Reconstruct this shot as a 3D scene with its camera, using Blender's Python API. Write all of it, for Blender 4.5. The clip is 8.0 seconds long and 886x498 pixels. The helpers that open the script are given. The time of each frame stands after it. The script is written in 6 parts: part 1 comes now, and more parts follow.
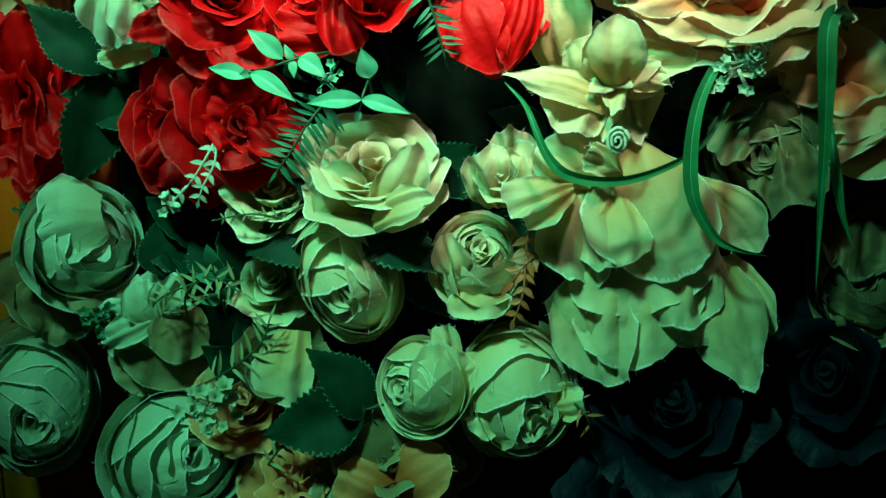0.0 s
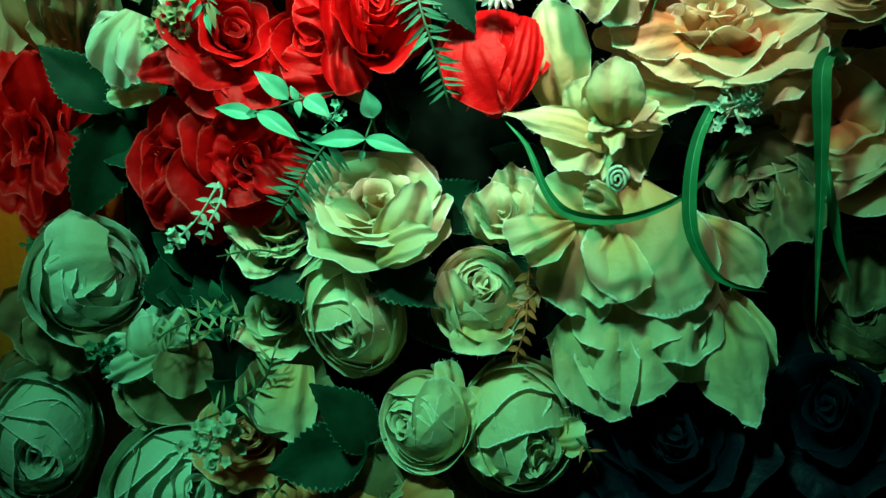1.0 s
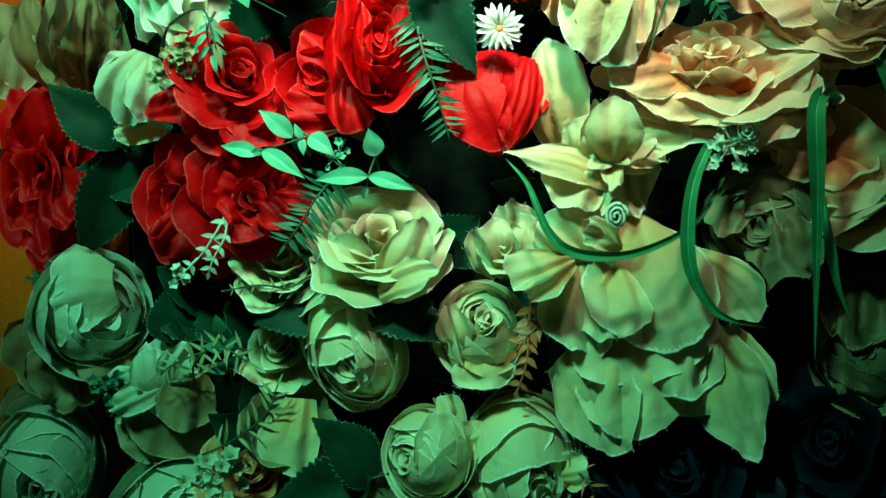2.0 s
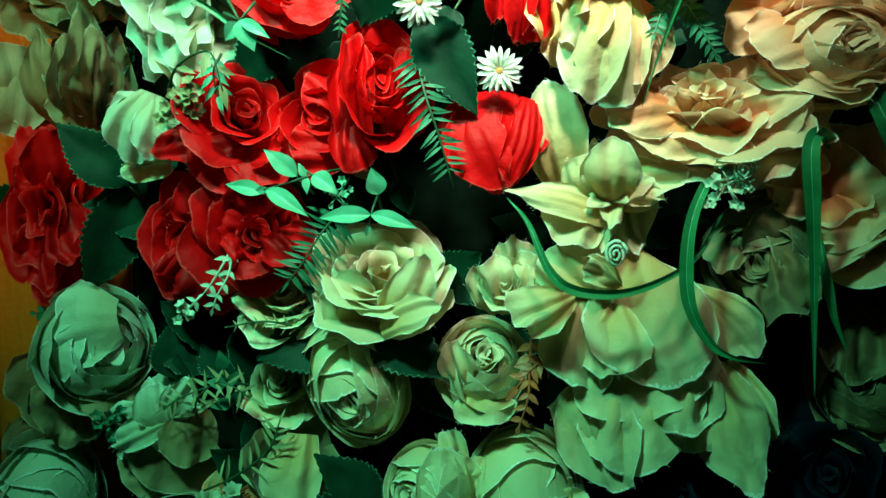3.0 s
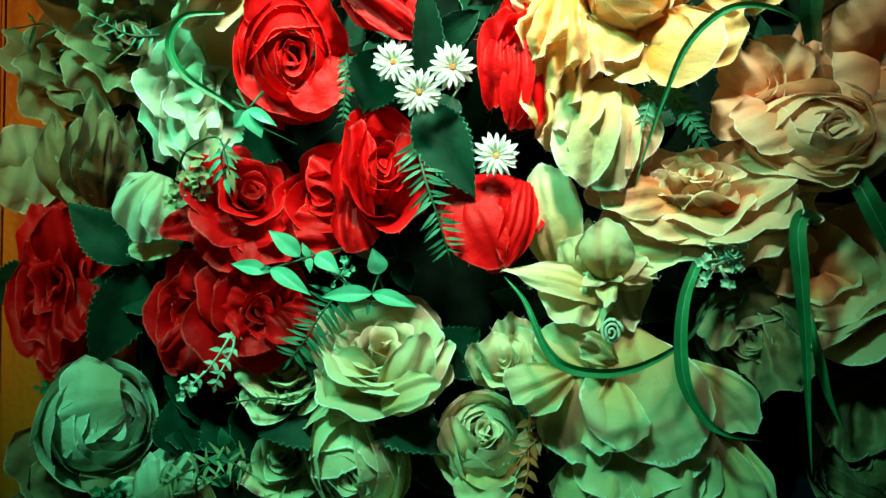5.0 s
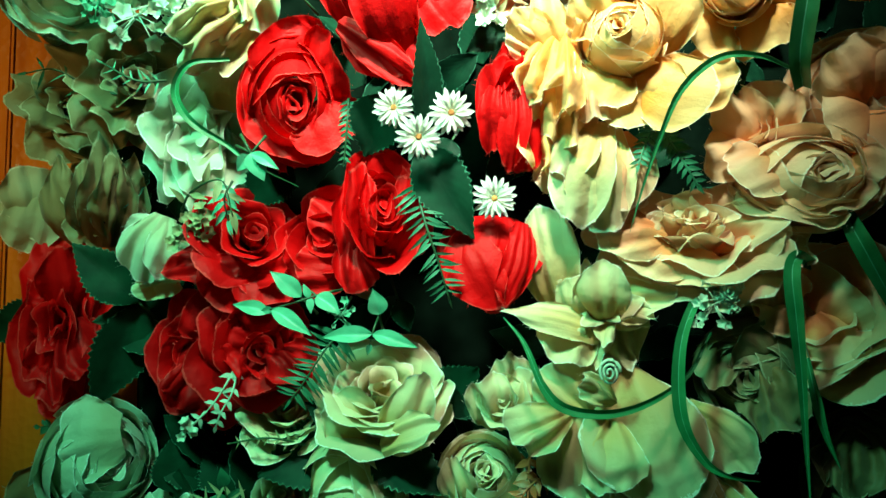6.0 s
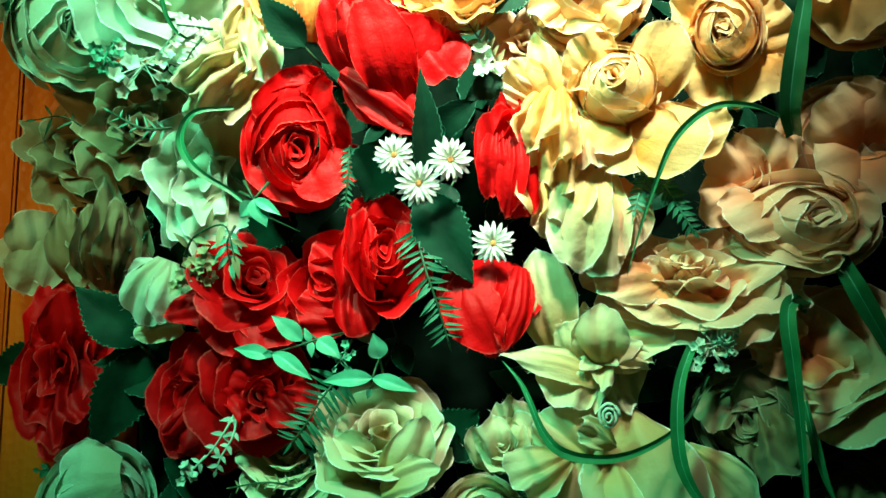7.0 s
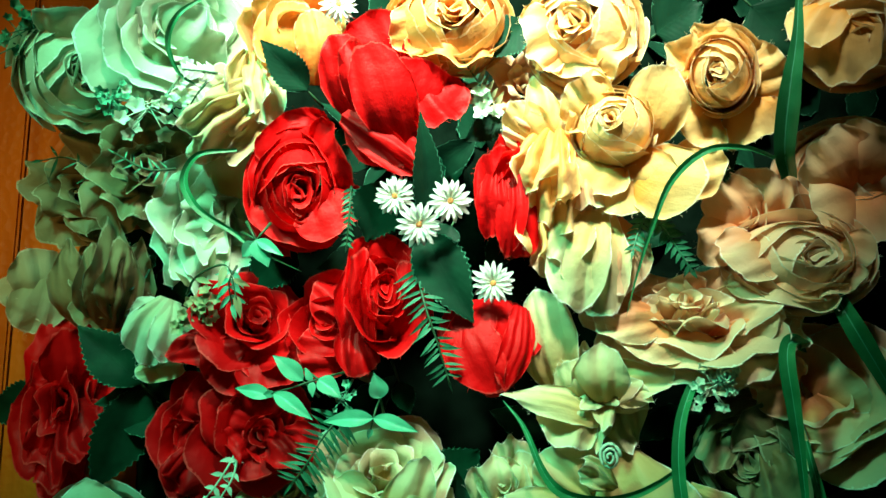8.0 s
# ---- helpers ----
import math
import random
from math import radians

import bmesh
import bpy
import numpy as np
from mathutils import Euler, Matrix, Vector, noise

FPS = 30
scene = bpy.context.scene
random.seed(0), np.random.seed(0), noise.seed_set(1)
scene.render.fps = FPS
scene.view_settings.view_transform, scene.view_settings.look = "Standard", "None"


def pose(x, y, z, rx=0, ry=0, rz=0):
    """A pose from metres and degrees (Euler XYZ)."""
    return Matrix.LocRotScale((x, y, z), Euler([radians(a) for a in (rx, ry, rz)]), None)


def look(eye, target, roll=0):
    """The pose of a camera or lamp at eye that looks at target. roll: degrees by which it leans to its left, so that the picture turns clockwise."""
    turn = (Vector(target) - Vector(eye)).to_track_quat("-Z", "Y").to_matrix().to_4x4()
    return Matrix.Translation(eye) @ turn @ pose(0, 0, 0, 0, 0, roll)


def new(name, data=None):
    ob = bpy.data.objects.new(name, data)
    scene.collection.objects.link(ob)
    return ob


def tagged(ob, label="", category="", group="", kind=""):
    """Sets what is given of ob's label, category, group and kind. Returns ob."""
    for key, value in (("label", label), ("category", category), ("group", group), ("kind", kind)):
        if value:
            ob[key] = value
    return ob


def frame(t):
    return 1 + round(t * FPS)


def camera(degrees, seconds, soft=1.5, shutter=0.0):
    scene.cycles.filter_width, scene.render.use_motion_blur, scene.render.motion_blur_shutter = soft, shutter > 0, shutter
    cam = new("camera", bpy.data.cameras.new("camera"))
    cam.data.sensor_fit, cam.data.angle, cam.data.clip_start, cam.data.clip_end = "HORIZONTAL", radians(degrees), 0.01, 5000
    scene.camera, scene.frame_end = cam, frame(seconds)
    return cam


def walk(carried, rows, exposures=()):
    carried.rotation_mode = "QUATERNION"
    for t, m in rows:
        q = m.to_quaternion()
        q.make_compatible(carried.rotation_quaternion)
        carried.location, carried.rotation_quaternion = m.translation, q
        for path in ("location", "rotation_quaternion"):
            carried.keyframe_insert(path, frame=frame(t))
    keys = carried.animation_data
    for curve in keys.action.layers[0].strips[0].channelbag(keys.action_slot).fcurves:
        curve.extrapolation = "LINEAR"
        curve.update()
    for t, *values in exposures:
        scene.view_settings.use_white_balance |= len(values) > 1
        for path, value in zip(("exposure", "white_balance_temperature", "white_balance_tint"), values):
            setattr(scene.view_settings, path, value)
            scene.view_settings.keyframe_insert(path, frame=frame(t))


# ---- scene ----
cam = camera(63.2, 8.0)
METRES, EYE, TILT, LEAN, TURN = 0.08, 1.3, -8.0, 0.0, 0.0
ROWS = [
    (0.0, 0.0, 0.0, 0.0, 0.0, 0.0, -0.0),
    (0.5, -0.0005, -0.0374, 0.0524, 0.1, 0.94, 0.05),
    (1.0, -0.0079, -0.0746, 0.0969, 0.13, 1.97, 0.08),
    (1.5, -0.0099, -0.1133, 0.1429, 0.18, 2.94, 0.13),
    (3.0, -0.0188, -0.2342, 0.2909, 0.3, 5.86, 0.26),
    (3.5, -0.0212, -0.28, 0.3309, 0.28, 7.0, 0.31),
    (4.0, -0.0184, -0.326, 0.3727, 0.29, 8.12, 0.35),
    (4.5, -0.0147, -0.375, 0.4143, 0.31, 9.26, 0.38),
    (6.0, -0.0067, -0.5294, 0.5338, 0.32, 12.77, 0.5),
    (6.5, -0.0006, -0.5868, 0.5734, 0.35, 14.08, 0.55),
    (7.0, 0.0012, -0.636, 0.612, 0.37, 15.4, 0.61),
    (7.5, -0.0, -0.6765, 0.6511, 0.4, 16.6, 0.67),
    (8.0, 0.0012, -0.7166, 0.6865, 0.42, 17.74, 0.72),
]
walk(cam, [(t, pose(0, 0, EYE, TILT, LEAN, TURN) @ pose(METRES * x, METRES * y, METRES * z, 90 + pitch, roll, yaw)) for t, x, y, z, yaw, pitch, roll in ROWS])

# ---- light ----
world = bpy.data.worlds.new("room_air")
scene.world = world
world.use_nodes = True
world.node_tree.nodes["Background"].inputs[0].default_value = (0.10, 0.42, 0.26, 1)
world.node_tree.nodes["Background"].inputs[1].default_value = 0.04


def lamp(name, kind, m, energy, colour, size=0.1, cone=60, blend=0.6):
    data = bpy.data.lights.new(name, kind)
    data.energy, data.color = energy, colour
    if kind == "AREA":
        data.size = size
    else:
        data.shadow_soft_size = size
    if kind == "SPOT":
        data.spot_size, data.spot_blend = radians(cone), blend
    ob = new(name, data)
    ob.matrix_world = m
    return ob


lamp("stage_spot", "SPOT", look((0.02, -0.05, 2.03), (0.030, 0.47, 1.712)), 164, (0.83, 1.0, 0.78), 0.06, 53, 1.0)
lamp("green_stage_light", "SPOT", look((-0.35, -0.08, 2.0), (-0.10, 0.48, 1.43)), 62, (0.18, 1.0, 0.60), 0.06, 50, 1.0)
# added warm fill that brightens the left boards; no such lamp is known
lamp("warm_room_lamp", "SPOT", look((-0.60, -1.2, 1.9), (-0.51, 0.66, 1.52)), 60, (1.0, 0.70, 0.20), 0.10, 21, 1.0)

# ---- materials ----


def node(nt, kind, **sockets):
    n = nt.nodes.new(kind)
    for key, value in sockets.items():
        n.inputs[key.replace("_", " ")].default_value = value
    return n


def mathn(nt, op, a, b=None):
    n = nt.nodes.new("ShaderNodeMath")
    n.operation = op
    for i, v in enumerate((a, b)):
        if v is None:
            continue
        if isinstance(v, (int, float)):
            n.inputs[i].default_value = v
        else:
            nt.links.new(v, n.inputs[i])
    return n.outputs[0]


def mix_colour(nt, fac, a, b, mode="MIX"):
    n = nt.nodes.new("ShaderNodeMix")
    n.data_type, n.blend_type = "RGBA", mode
    for sock, v in ((n.inputs[0], fac), (n.inputs[6], a), (n.inputs[7], b)):
        if isinstance(v, (int, float)):
            sock.default_value = v
        elif isinstance(v, tuple):
            sock.default_value = (*v, 1)
        else:
            nt.links.new(v, sock)
    return n.outputs[2]


def ramp(nt, fac, *stops):
    n = nt.nodes.new("ShaderNodeValToRGB")
    for i, (p, c) in enumerate(stops):
        e = n.color_ramp.elements[i] if i < 2 else n.color_ramp.elements.new(p)
        e.position, e.color = p, (*c, 1)
    nt.links.new(fac, n.inputs[0])
    return n.outputs[0]


def fresh(name):
    mat = bpy.data.materials.new(name)
    mat.use_nodes = True
    nt = mat.node_tree
    nt.nodes.clear()
    return mat, nt


def finish(nt, shader):
    out = nt.nodes.new("ShaderNodeOutputMaterial")
    nt.links.new(shader, out.inputs[0])


def cloth(name, heart, tip, rim, thin=0.26, rough=0.55, sheen=0.1, spec=0.3):
    """Dyed petal cloth: deeper at the heart, pale frayed rim with caught light painted in, creases along the petal,
    fine weave.
    """
    mat, nt = fresh(name)
    L = nt.links.new
    uv = nt.nodes.new("ShaderNodeUVMap")
    sep = nt.nodes.new("ShaderNodeSeparateXYZ")
    L(uv.outputs[0], sep.inputs[0])
    u, v = sep.outputs[0], sep.outputs[1]
    geo = nt.nodes.new("ShaderNodeNewGeometry")
    tc = nt.nodes.new("ShaderNodeTexCoord")
    info = nt.nodes.new("ShaderNodeObjectInfo")
    blot = node(nt, "ShaderNodeTexNoise", Scale=38.0, Detail=3.0)
    L(geo.outputs["Position"], blot.inputs["Vector"])
    vv = mathn(nt, "ADD", v, mathn(nt, "MULTIPLY", mathn(nt, "SUBTRACT", blot.outputs[0], 0.5), 0.35))
    base = ramp(nt, vv, (0.28, heart), (0.90, tip))
    # darker and lighter dye lots
    lot = mathn(nt, "ADD", 0.84, mathn(nt, "MULTIPLY", info.outputs["Random"], 0.22))
    lots = nt.nodes.new("ShaderNodeCombineColor")
    for i in range(3):
        L(lot, lots.inputs[i])
    base = mix_colour(nt, 1.0, base, lots.outputs[0], "MULTIPLY")
    # rim colour: pale frayed threads, brightened for the light that edges catch
    edge = mathn(nt, "MAXIMUM", v, mathn(nt, "ABSOLUTE", mathn(nt, "SUBTRACT", mathn(nt, "MULTIPLY", u, 2.0), 1.0)))
    fray = node(nt, "ShaderNodeTexNoise", Scale=420.0, Detail=2.0)
    L(geo.outputs["Position"], fray.inputs["Vector"])
    edge = mathn(nt, "ADD", edge, mathn(nt, "MULTIPLY", mathn(nt, "SUBTRACT", fray.outputs[0], 0.5), 0.06))
    edge = mathn(nt, "GREATER_THAN", edge, 0.982)
    base = mix_colour(nt, mathn(nt, "MULTIPLY", edge, 0.7), base, rim)
    # relief: creases running from the heart to the rim, crumples and weave
    sq = nt.nodes.new("ShaderNodeMapping")
    sq.inputs["Scale"].default_value = (14, 1.6, 1)
    L(uv.outputs[0], sq.inputs[0])
    shift = mathn(nt, "MULTIPLY", info.outputs["Random"], 40.0)
    crease = nt.nodes.new("ShaderNodeTexNoise")
    crease.noise_dimensions = "4D"
    crease.inputs["Scale"].default_value, crease.inputs["Detail"].default_value = 1.0, 3.0
    L(sq.outputs[0], crease.inputs["Vector"])
    L(shift, crease.inputs["W"])
    crumple = node(nt, "ShaderNodeTexNoise", Scale=130.0, Detail=3.0, Roughness=0.5)
    L(geo.outputs["Position"], crumple.inputs["Vector"])
    weave = node(nt, "ShaderNodeTexNoise", Scale=1500.0, Detail=1.0)
    L(geo.outputs["Position"], weave.inputs["Vector"])
    h = mathn(nt, "ADD", mathn(nt, "MULTIPLY", crease.outputs[0], 0.0006), mathn(nt, "MULTIPLY", crumple.outputs[0], 0.0012))
    h = mathn(nt, "ADD", h, mathn(nt, "MULTIPLY", weave.outputs[0], 0.00012))
    bump = node(nt, "ShaderNodeBump", Strength=0.8, Distance=1.0)
    L(h, bump.inputs["Height"])
    p = node(nt, "ShaderNodeBsdfPrincipled", Roughness=rough)
    p.inputs["Sheen Weight"].default_value = sheen
    p.inputs["Specular IOR Level"].default_value = spec
    L(base, p.inputs["Base Color"])
    L(bump.outputs[0], p.inputs["Normal"])
    tr = nt.nodes.new("ShaderNodeBsdfTranslucent")
    L(base, tr.inputs[0])
    L(bump.outputs[0], tr.inputs["Normal"])
    ms = nt.nodes.new("ShaderNodeMixShader")
    ms.inputs[0].default_value = thin
    L(p.outputs[0], ms.inputs[1])
    L(tr.outputs[0], ms.inputs[2])
    finish(nt, ms.outputs[0])
    return mat


def foliage(name, colour, other, rough=0.45, vein=0.0004, thin=0.12, lengthwise=False, spec=0.35, rim=None):
    mat, nt = fresh(name)
    L = nt.links.new
    uv = nt.nodes.new("ShaderNodeUVMap")
    sep = nt.nodes.new("ShaderNodeSeparateXYZ")
    L(uv.outputs[0], sep.inputs[0])
    geo = nt.nodes.new("ShaderNodeNewGeometry")
    n = node(nt, "ShaderNodeTexNoise", Scale=60.0, Detail=4.0)
    L(geo.outputs["Position"], n.inputs["Vector"])
    col = ramp(nt, n.outputs[0], (0.3, colour), (0.7, other))
    away = mathn(nt, "ABSOLUTE", mathn(nt, "SUBTRACT", sep.outputs[0], 0.5))
    if rim:
        # pale frayed specks on the rim, with the light it catches painted in
        speck = node(nt, "ShaderNodeTexNoise", Scale=500.0, Detail=2.0)
        L(geo.outputs["Position"], speck.inputs["Vector"])
        lit_fray = mathn(nt, "GREATER_THAN", mathn(nt, "ADD", away, mathn(nt, "MULTIPLY", mathn(nt, "SUBTRACT", speck.outputs[0], 0.5), 0.16)), 0.485)
        col = mix_colour(nt, lit_fray, col, rim)
    slant = mathn(nt, "SINE", mathn(nt, "MULTIPLY", mathn(nt, "SUBTRACT", sep.outputs[1], mathn(nt, "MULTIPLY", away, 0.7)), 60.0))
    if lengthwise:
        slant = mathn(nt, "SINE", mathn(nt, "MULTIPLY", sep.outputs[0], 44.0))
    mid = mathn(nt, "MULTIPLY", mathn(nt, "LESS_THAN", away, 0.025), 3.0)
    fine = node(nt, "ShaderNodeTexNoise", Scale=700.0, Detail=2.0)
    L(geo.outputs["Position"], fine.inputs["Vector"])
    h = mathn(nt, "MULTIPLY", mathn(nt, "ADD", mathn(nt, "ADD", mathn(nt, "MULTIPLY", slant, 0.25), mid), mathn(nt, "MULTIPLY", fine.outputs[0], 0.3)), vein)
    bump = node(nt, "ShaderNodeBump", Strength=0.5, Distance=0.4)
    L(h, bump.inputs["Height"])
    p = node(nt, "ShaderNodeBsdfPrincipled", Roughness=rough)
    p.inputs["Specular IOR Level"].default_value = spec
    L(col, p.inputs["Base Color"])
    L(bump.outputs[0], p.inputs["Normal"])
    tr = nt.nodes.new("ShaderNodeBsdfTranslucent")
    L(col, tr.inputs[0])
    ms = nt.nodes.new("ShaderNodeMixShader")
    ms.inputs[0].default_value = thin
    L(p.outputs[0], ms.inputs[1])
    L(tr.outputs[0], ms.inputs[2])
    finish(nt, ms.outputs[0])
    return mat


def plastic(name, colour, other, rough=0.5, scale=90.0, spec=0.4):
    mat, nt = fresh(name)
    L = nt.links.new
    geo = nt.nodes.new("ShaderNodeNewGeometry")
    n = node(nt, "ShaderNodeTexNoise", Scale=scale, Detail=4.0)
    L(geo.outputs["Position"], n.inputs["Vector"])
    p = node(nt, "ShaderNodeBsdfPrincipled", Roughness=rough)
    p.inputs["Specular IOR Level"].default_value = spec
    L(ramp(nt, n.outputs[0], (0.3, colour), (0.7, other)), p.inputs["Base Color"])
    bump = node(nt, "ShaderNodeBump", Strength=0.4, Distance=0.001)
    L(n.outputs[0], bump.inputs["Height"])
    L(bump.outputs[0], p.inputs["Normal"])
    finish(nt, p.outputs[0])
    return mat


def lacquered_wood(name):
    mat, nt = fresh(name)
    L = nt.links.new
    tc = nt.nodes.new("ShaderNodeTexCoord")
    info = nt.nodes.new("ShaderNodeObjectInfo")
    mp = nt.nodes.new("ShaderNodeMapping")
    mp.inputs["Scale"].default_value = (30, 30, 2.2)
    L(tc.outputs["Object"], mp.inputs[0])
    grain = nt.nodes.new("ShaderNodeTexNoise")
    grain.noise_dimensions = "4D"
    grain.inputs["Scale"].default_value, grain.inputs["Detail"].default_value = 2.0, 6.0
    L(mp.outputs[0], grain.inputs["Vector"])
    L(mathn(nt, "MULTIPLY", info.outputs["Random"], 30.0), grain.inputs["W"])
    col = ramp(nt, grain.outputs[0], (0.3, (0.48, 0.12, 0.007)), (0.75, (0.74, 0.24, 0.018)))
    pits = node(nt, "ShaderNodeTexVoronoi", Scale=120.0)
    L(tc.outputs["Object"], pits.inputs["Vector"])
    p = node(nt, "ShaderNodeBsdfPrincipled", Roughness=0.28)
    L(col, p.inputs["Base Color"])
    bump = node(nt, "ShaderNodeBump", Strength=0.35, Distance=0.002)
    L(mathn(nt, "ADD", grain.outputs[0], pits.outputs["Distance"]), bump.inputs["Height"])
    L(bump.outputs[0], p.inputs["Normal"])
    finish(nt, p.outputs[0])
    return mat


CREAM = cloth("cream_cloth", (0.66, 0.46, 0.17), (0.72, 0.66, 0.38), (0.95, 0.97, 0.86))
MINT = cloth("pale_mint_cloth", (0.42, 0.48, 0.28), (0.52, 0.64, 0.45), (0.88, 0.95, 0.86))
# darker copy of cream cloth: shade on the dim flowers put into its colour
SHADED_CREAM = cloth("shaded_cream_cloth", (0.23, 0.14, 0.05), (0.27, 0.23, 0.11), (0.48, 0.46, 0.30))
PEACH = cloth("peach_cloth", (0.88, 0.32, 0.11), (0.90, 0.62, 0.36), (0.96, 0.92, 0.76))
YELLOW = cloth("yellow_cloth", (0.88, 0.36, 0.06), (0.92, 0.60, 0.24), (0.94, 0.86, 0.62))
ORANGE = cloth("orange_cloth", (0.78, 0.18, 0.02), (0.82, 0.40, 0.10), (0.92, 0.68, 0.40))
RED = cloth("red_cloth", (0.56, 0.001, 0.002), (0.76, 0.002, 0.003), (0.88, 0.06, 0.05), thin=0.25, rough=0.55, sheen=0.0, spec=0.15)
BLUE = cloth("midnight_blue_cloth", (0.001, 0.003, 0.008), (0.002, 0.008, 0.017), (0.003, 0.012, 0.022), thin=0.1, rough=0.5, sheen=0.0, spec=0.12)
TAN = cloth("rust_cloth", (0.62, 0.12, 0.02), (0.84, 0.32, 0.12), (0.92, 0.62, 0.36))
WHITE = cloth("white_cloth", (0.75, 0.75, 0.60), (0.86, 0.87, 0.82), (0.9, 0.9, 0.88), thin=0.2)
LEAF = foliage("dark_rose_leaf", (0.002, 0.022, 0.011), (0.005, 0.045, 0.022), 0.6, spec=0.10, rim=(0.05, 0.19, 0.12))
SPRIG = foliage("pale_mint_leaf", (0.06, 0.33, 0.19), (0.12, 0.46, 0.28), 0.35)
FERN = foliage("fern_green", (0.014, 0.12, 0.06), (0.03, 0.20, 0.10))
GRASS = foliage("grass_blade_green", (0.012, 0.15, 0.05), (0.03, 0.24, 0.09), 0.35, lengthwise=True)
SILVER = foliage("silvery_filler", (0.42, 0.58, 0.42), (0.62, 0.74, 0.58), 0.5)
STRAW = foliage("straw_filler", (0.20, 0.23, 0.10), (0.34, 0.36, 0.18), 0.5)
RUST = plastic("rust_filler", (0.35, 0.07, 0.02), (0.55, 0.16, 0.05))
STEM = plastic("dark_stem", (0.01, 0.05, 0.02), (0.02, 0.09, 0.03))
# near black: shade in the gaps put into the colour of the sheet
GAP_SHADE = plastic("gap_shade_green", (0.0015, 0.004, 0.0025), (0.003, 0.008, 0.005), 0.95, 60.0, 0.0)
WOOD = lacquered_wood("orange_lacquered_wood")
PLASTER = plastic("dark_plaster", (0.30, 0.31, 0.29), (0.36, 0.37, 0.34), 0.9, 8.0)
YOLK = plastic("orange_floret", (0.55, 0.16, 0.04), (0.75, 0.32, 0.10), 0.8, 900.0)

# ---- building helpers ----


def mesh_part(name, verts, faces, material, parent=None, label="", uvs=None):
    """One mesh object from computed vertices, under parent if given."""
    me = bpy.data.meshes.new(name)
    me.from_pydata(verts, [], faces)
    if uvs is not None:
        lay = me.uv_layers.new(name="UVMap")
        idx = np.empty(len(me.loops), dtype=np.int32)
        me.loops.foreach_get("vertex_index", idx)
        lay.data.foreach_set("uv", np.asarray(uvs, dtype=np.float32)[idx].ravel())
    me.polygons.foreach_set("use_smooth", [True] * len(me.polygons))
    me.materials.append(material)
    ob = new(name, me)
    ob.parent = parent
    if label:
        tagged(ob, label)
    return ob


def grid_faces(nu, nv, at=0):
    return [(at + j * nu + i, at + j * nu + i + 1, at + (j + 1) * nu + i + 1, at + (j + 1) * nu + i) for j in range(nv - 1) for i in range(nu - 1)]


def axes(face, roll=0.0):
    """The turn that brings z onto face, with y kept as upright as it can be, rolled about it."""
    z = Vector(face).normalized()
    up = Vector((0, 0, 1)) if abs(z.z) < 0.95 else Vector((0, 1, 0))
    x = up.cross(z).normalized()
    y = z.cross(x)
    return Matrix((x, y, z)).transposed().to_4x4() @ Matrix.Rotation(radians(roll), 4, "Z")


def smooth3(a, b, c, v):
    """A curve through a at 0, b at a half and c at 1."""
    return a * (1 - v) * (1 - 2 * v) + 4 * b * v * (1 - v) + c * v * (2 * v - 1)


def petal_grid(rng, length, width, a0, a1, a2, base=0.05, point=0.0, ruffle=0.0, cup=0.0, crumple=0.0, edge=0.0, wrap=1.0, curl=1.0, nu=13, nv=11):
    """A petal from the heart outwards: its angle to the flower's axis runs a0, a1, a2 (degrees); it wraps round the axis.
    Returns (nu*nv) vertices about azimuth 0, and their uv."""
    r, z = [base], [0.0]
    for j in range(1, nv):
        a = radians(smooth3(a0, a1, a2, (j - 0.5) / (nv - 1)))
        r.append(r[-1] + math.sin(a) * length / (nv - 1))
        z.append(z[-1] + math.cos(a) * length / (nv - 1))
    off = Vector((rng.uniform(-50, 50), rng.uniform(-50, 50), rng.uniform(-50, 50)))
    ph, fq = rng.uniform(0, 6.28), rng.uniform(2.0, 3.6)
    skew = rng.uniform(-0.12, 0.12)
    verts, uvs = [], []
    for j in range(nv):
        v = j / (nv - 1)
        wv = width * (0.30 + 0.70 * math.sin(min(1.0, v * 1.25) * math.pi / 2)) * (1 - point * 0.5 * v ** 3)
        for i in range(nu):
            u = -1 + 2 * i / (nu - 1)
            full = 1 - (0.42 - 0.2 * point) * (1 - math.sqrt(max(0.0, 1 - u * u))) - 0.42 * point * abs(u) ** 1.1 + skew * u * 0.5
            full += edge * (1.6 * noise.noise(Vector((u * 2.4, 0, 0)) + off) + 0.35 * rng.uniform(-1, 1) * (j == nv - 1))
            drop = v * (1 - full)
            k = max(0.0, (v - drop)) * (nv - 1)
            k0 = min(int(k), nv - 2)
            f = k - k0
            rr, zz = r[k0] + (r[k0 + 1] - r[k0]) * f, z[k0] + (z[k0 + 1] - z[k0]) * f
            rc = max(rr * wrap, 0.10, width * 0.42)
            th = max(-2.6, min(2.6, u * wv / rc))
            x, y = rr + rc * (math.cos(th) - 1), rc * math.sin(th)
            zz += cup * u * u * v
            p = Vector((x, y, zz))
            amp = ruffle * v * v
            zz2 = amp * math.sin(ph + u * fq * 1.9 + v * 1.5) * (0.35 + abs(u))
            rad = amp * 0.8 * math.cos(ph * 1.7 + u * fq * 2.3)
            nz = noise.noise_vector(p * 2.6 + off) * crumple * (0.25 + v) + noise.noise_vector(p * 6.0 + off) * crumple * 0.35 * v
            roll = max(0.0, max(v, abs(u) * (0.3 + 0.7 * v)) - 0.74) ** 2 * v * curl
            rad += 1.3 * roll
            zz -= 0.7 * roll
            verts.append((x + rad + nz.x, y + nz.y, zz + zz2 + nz.z))
            uvs.append(((u + 1) / 2, v))
    return verts, uvs


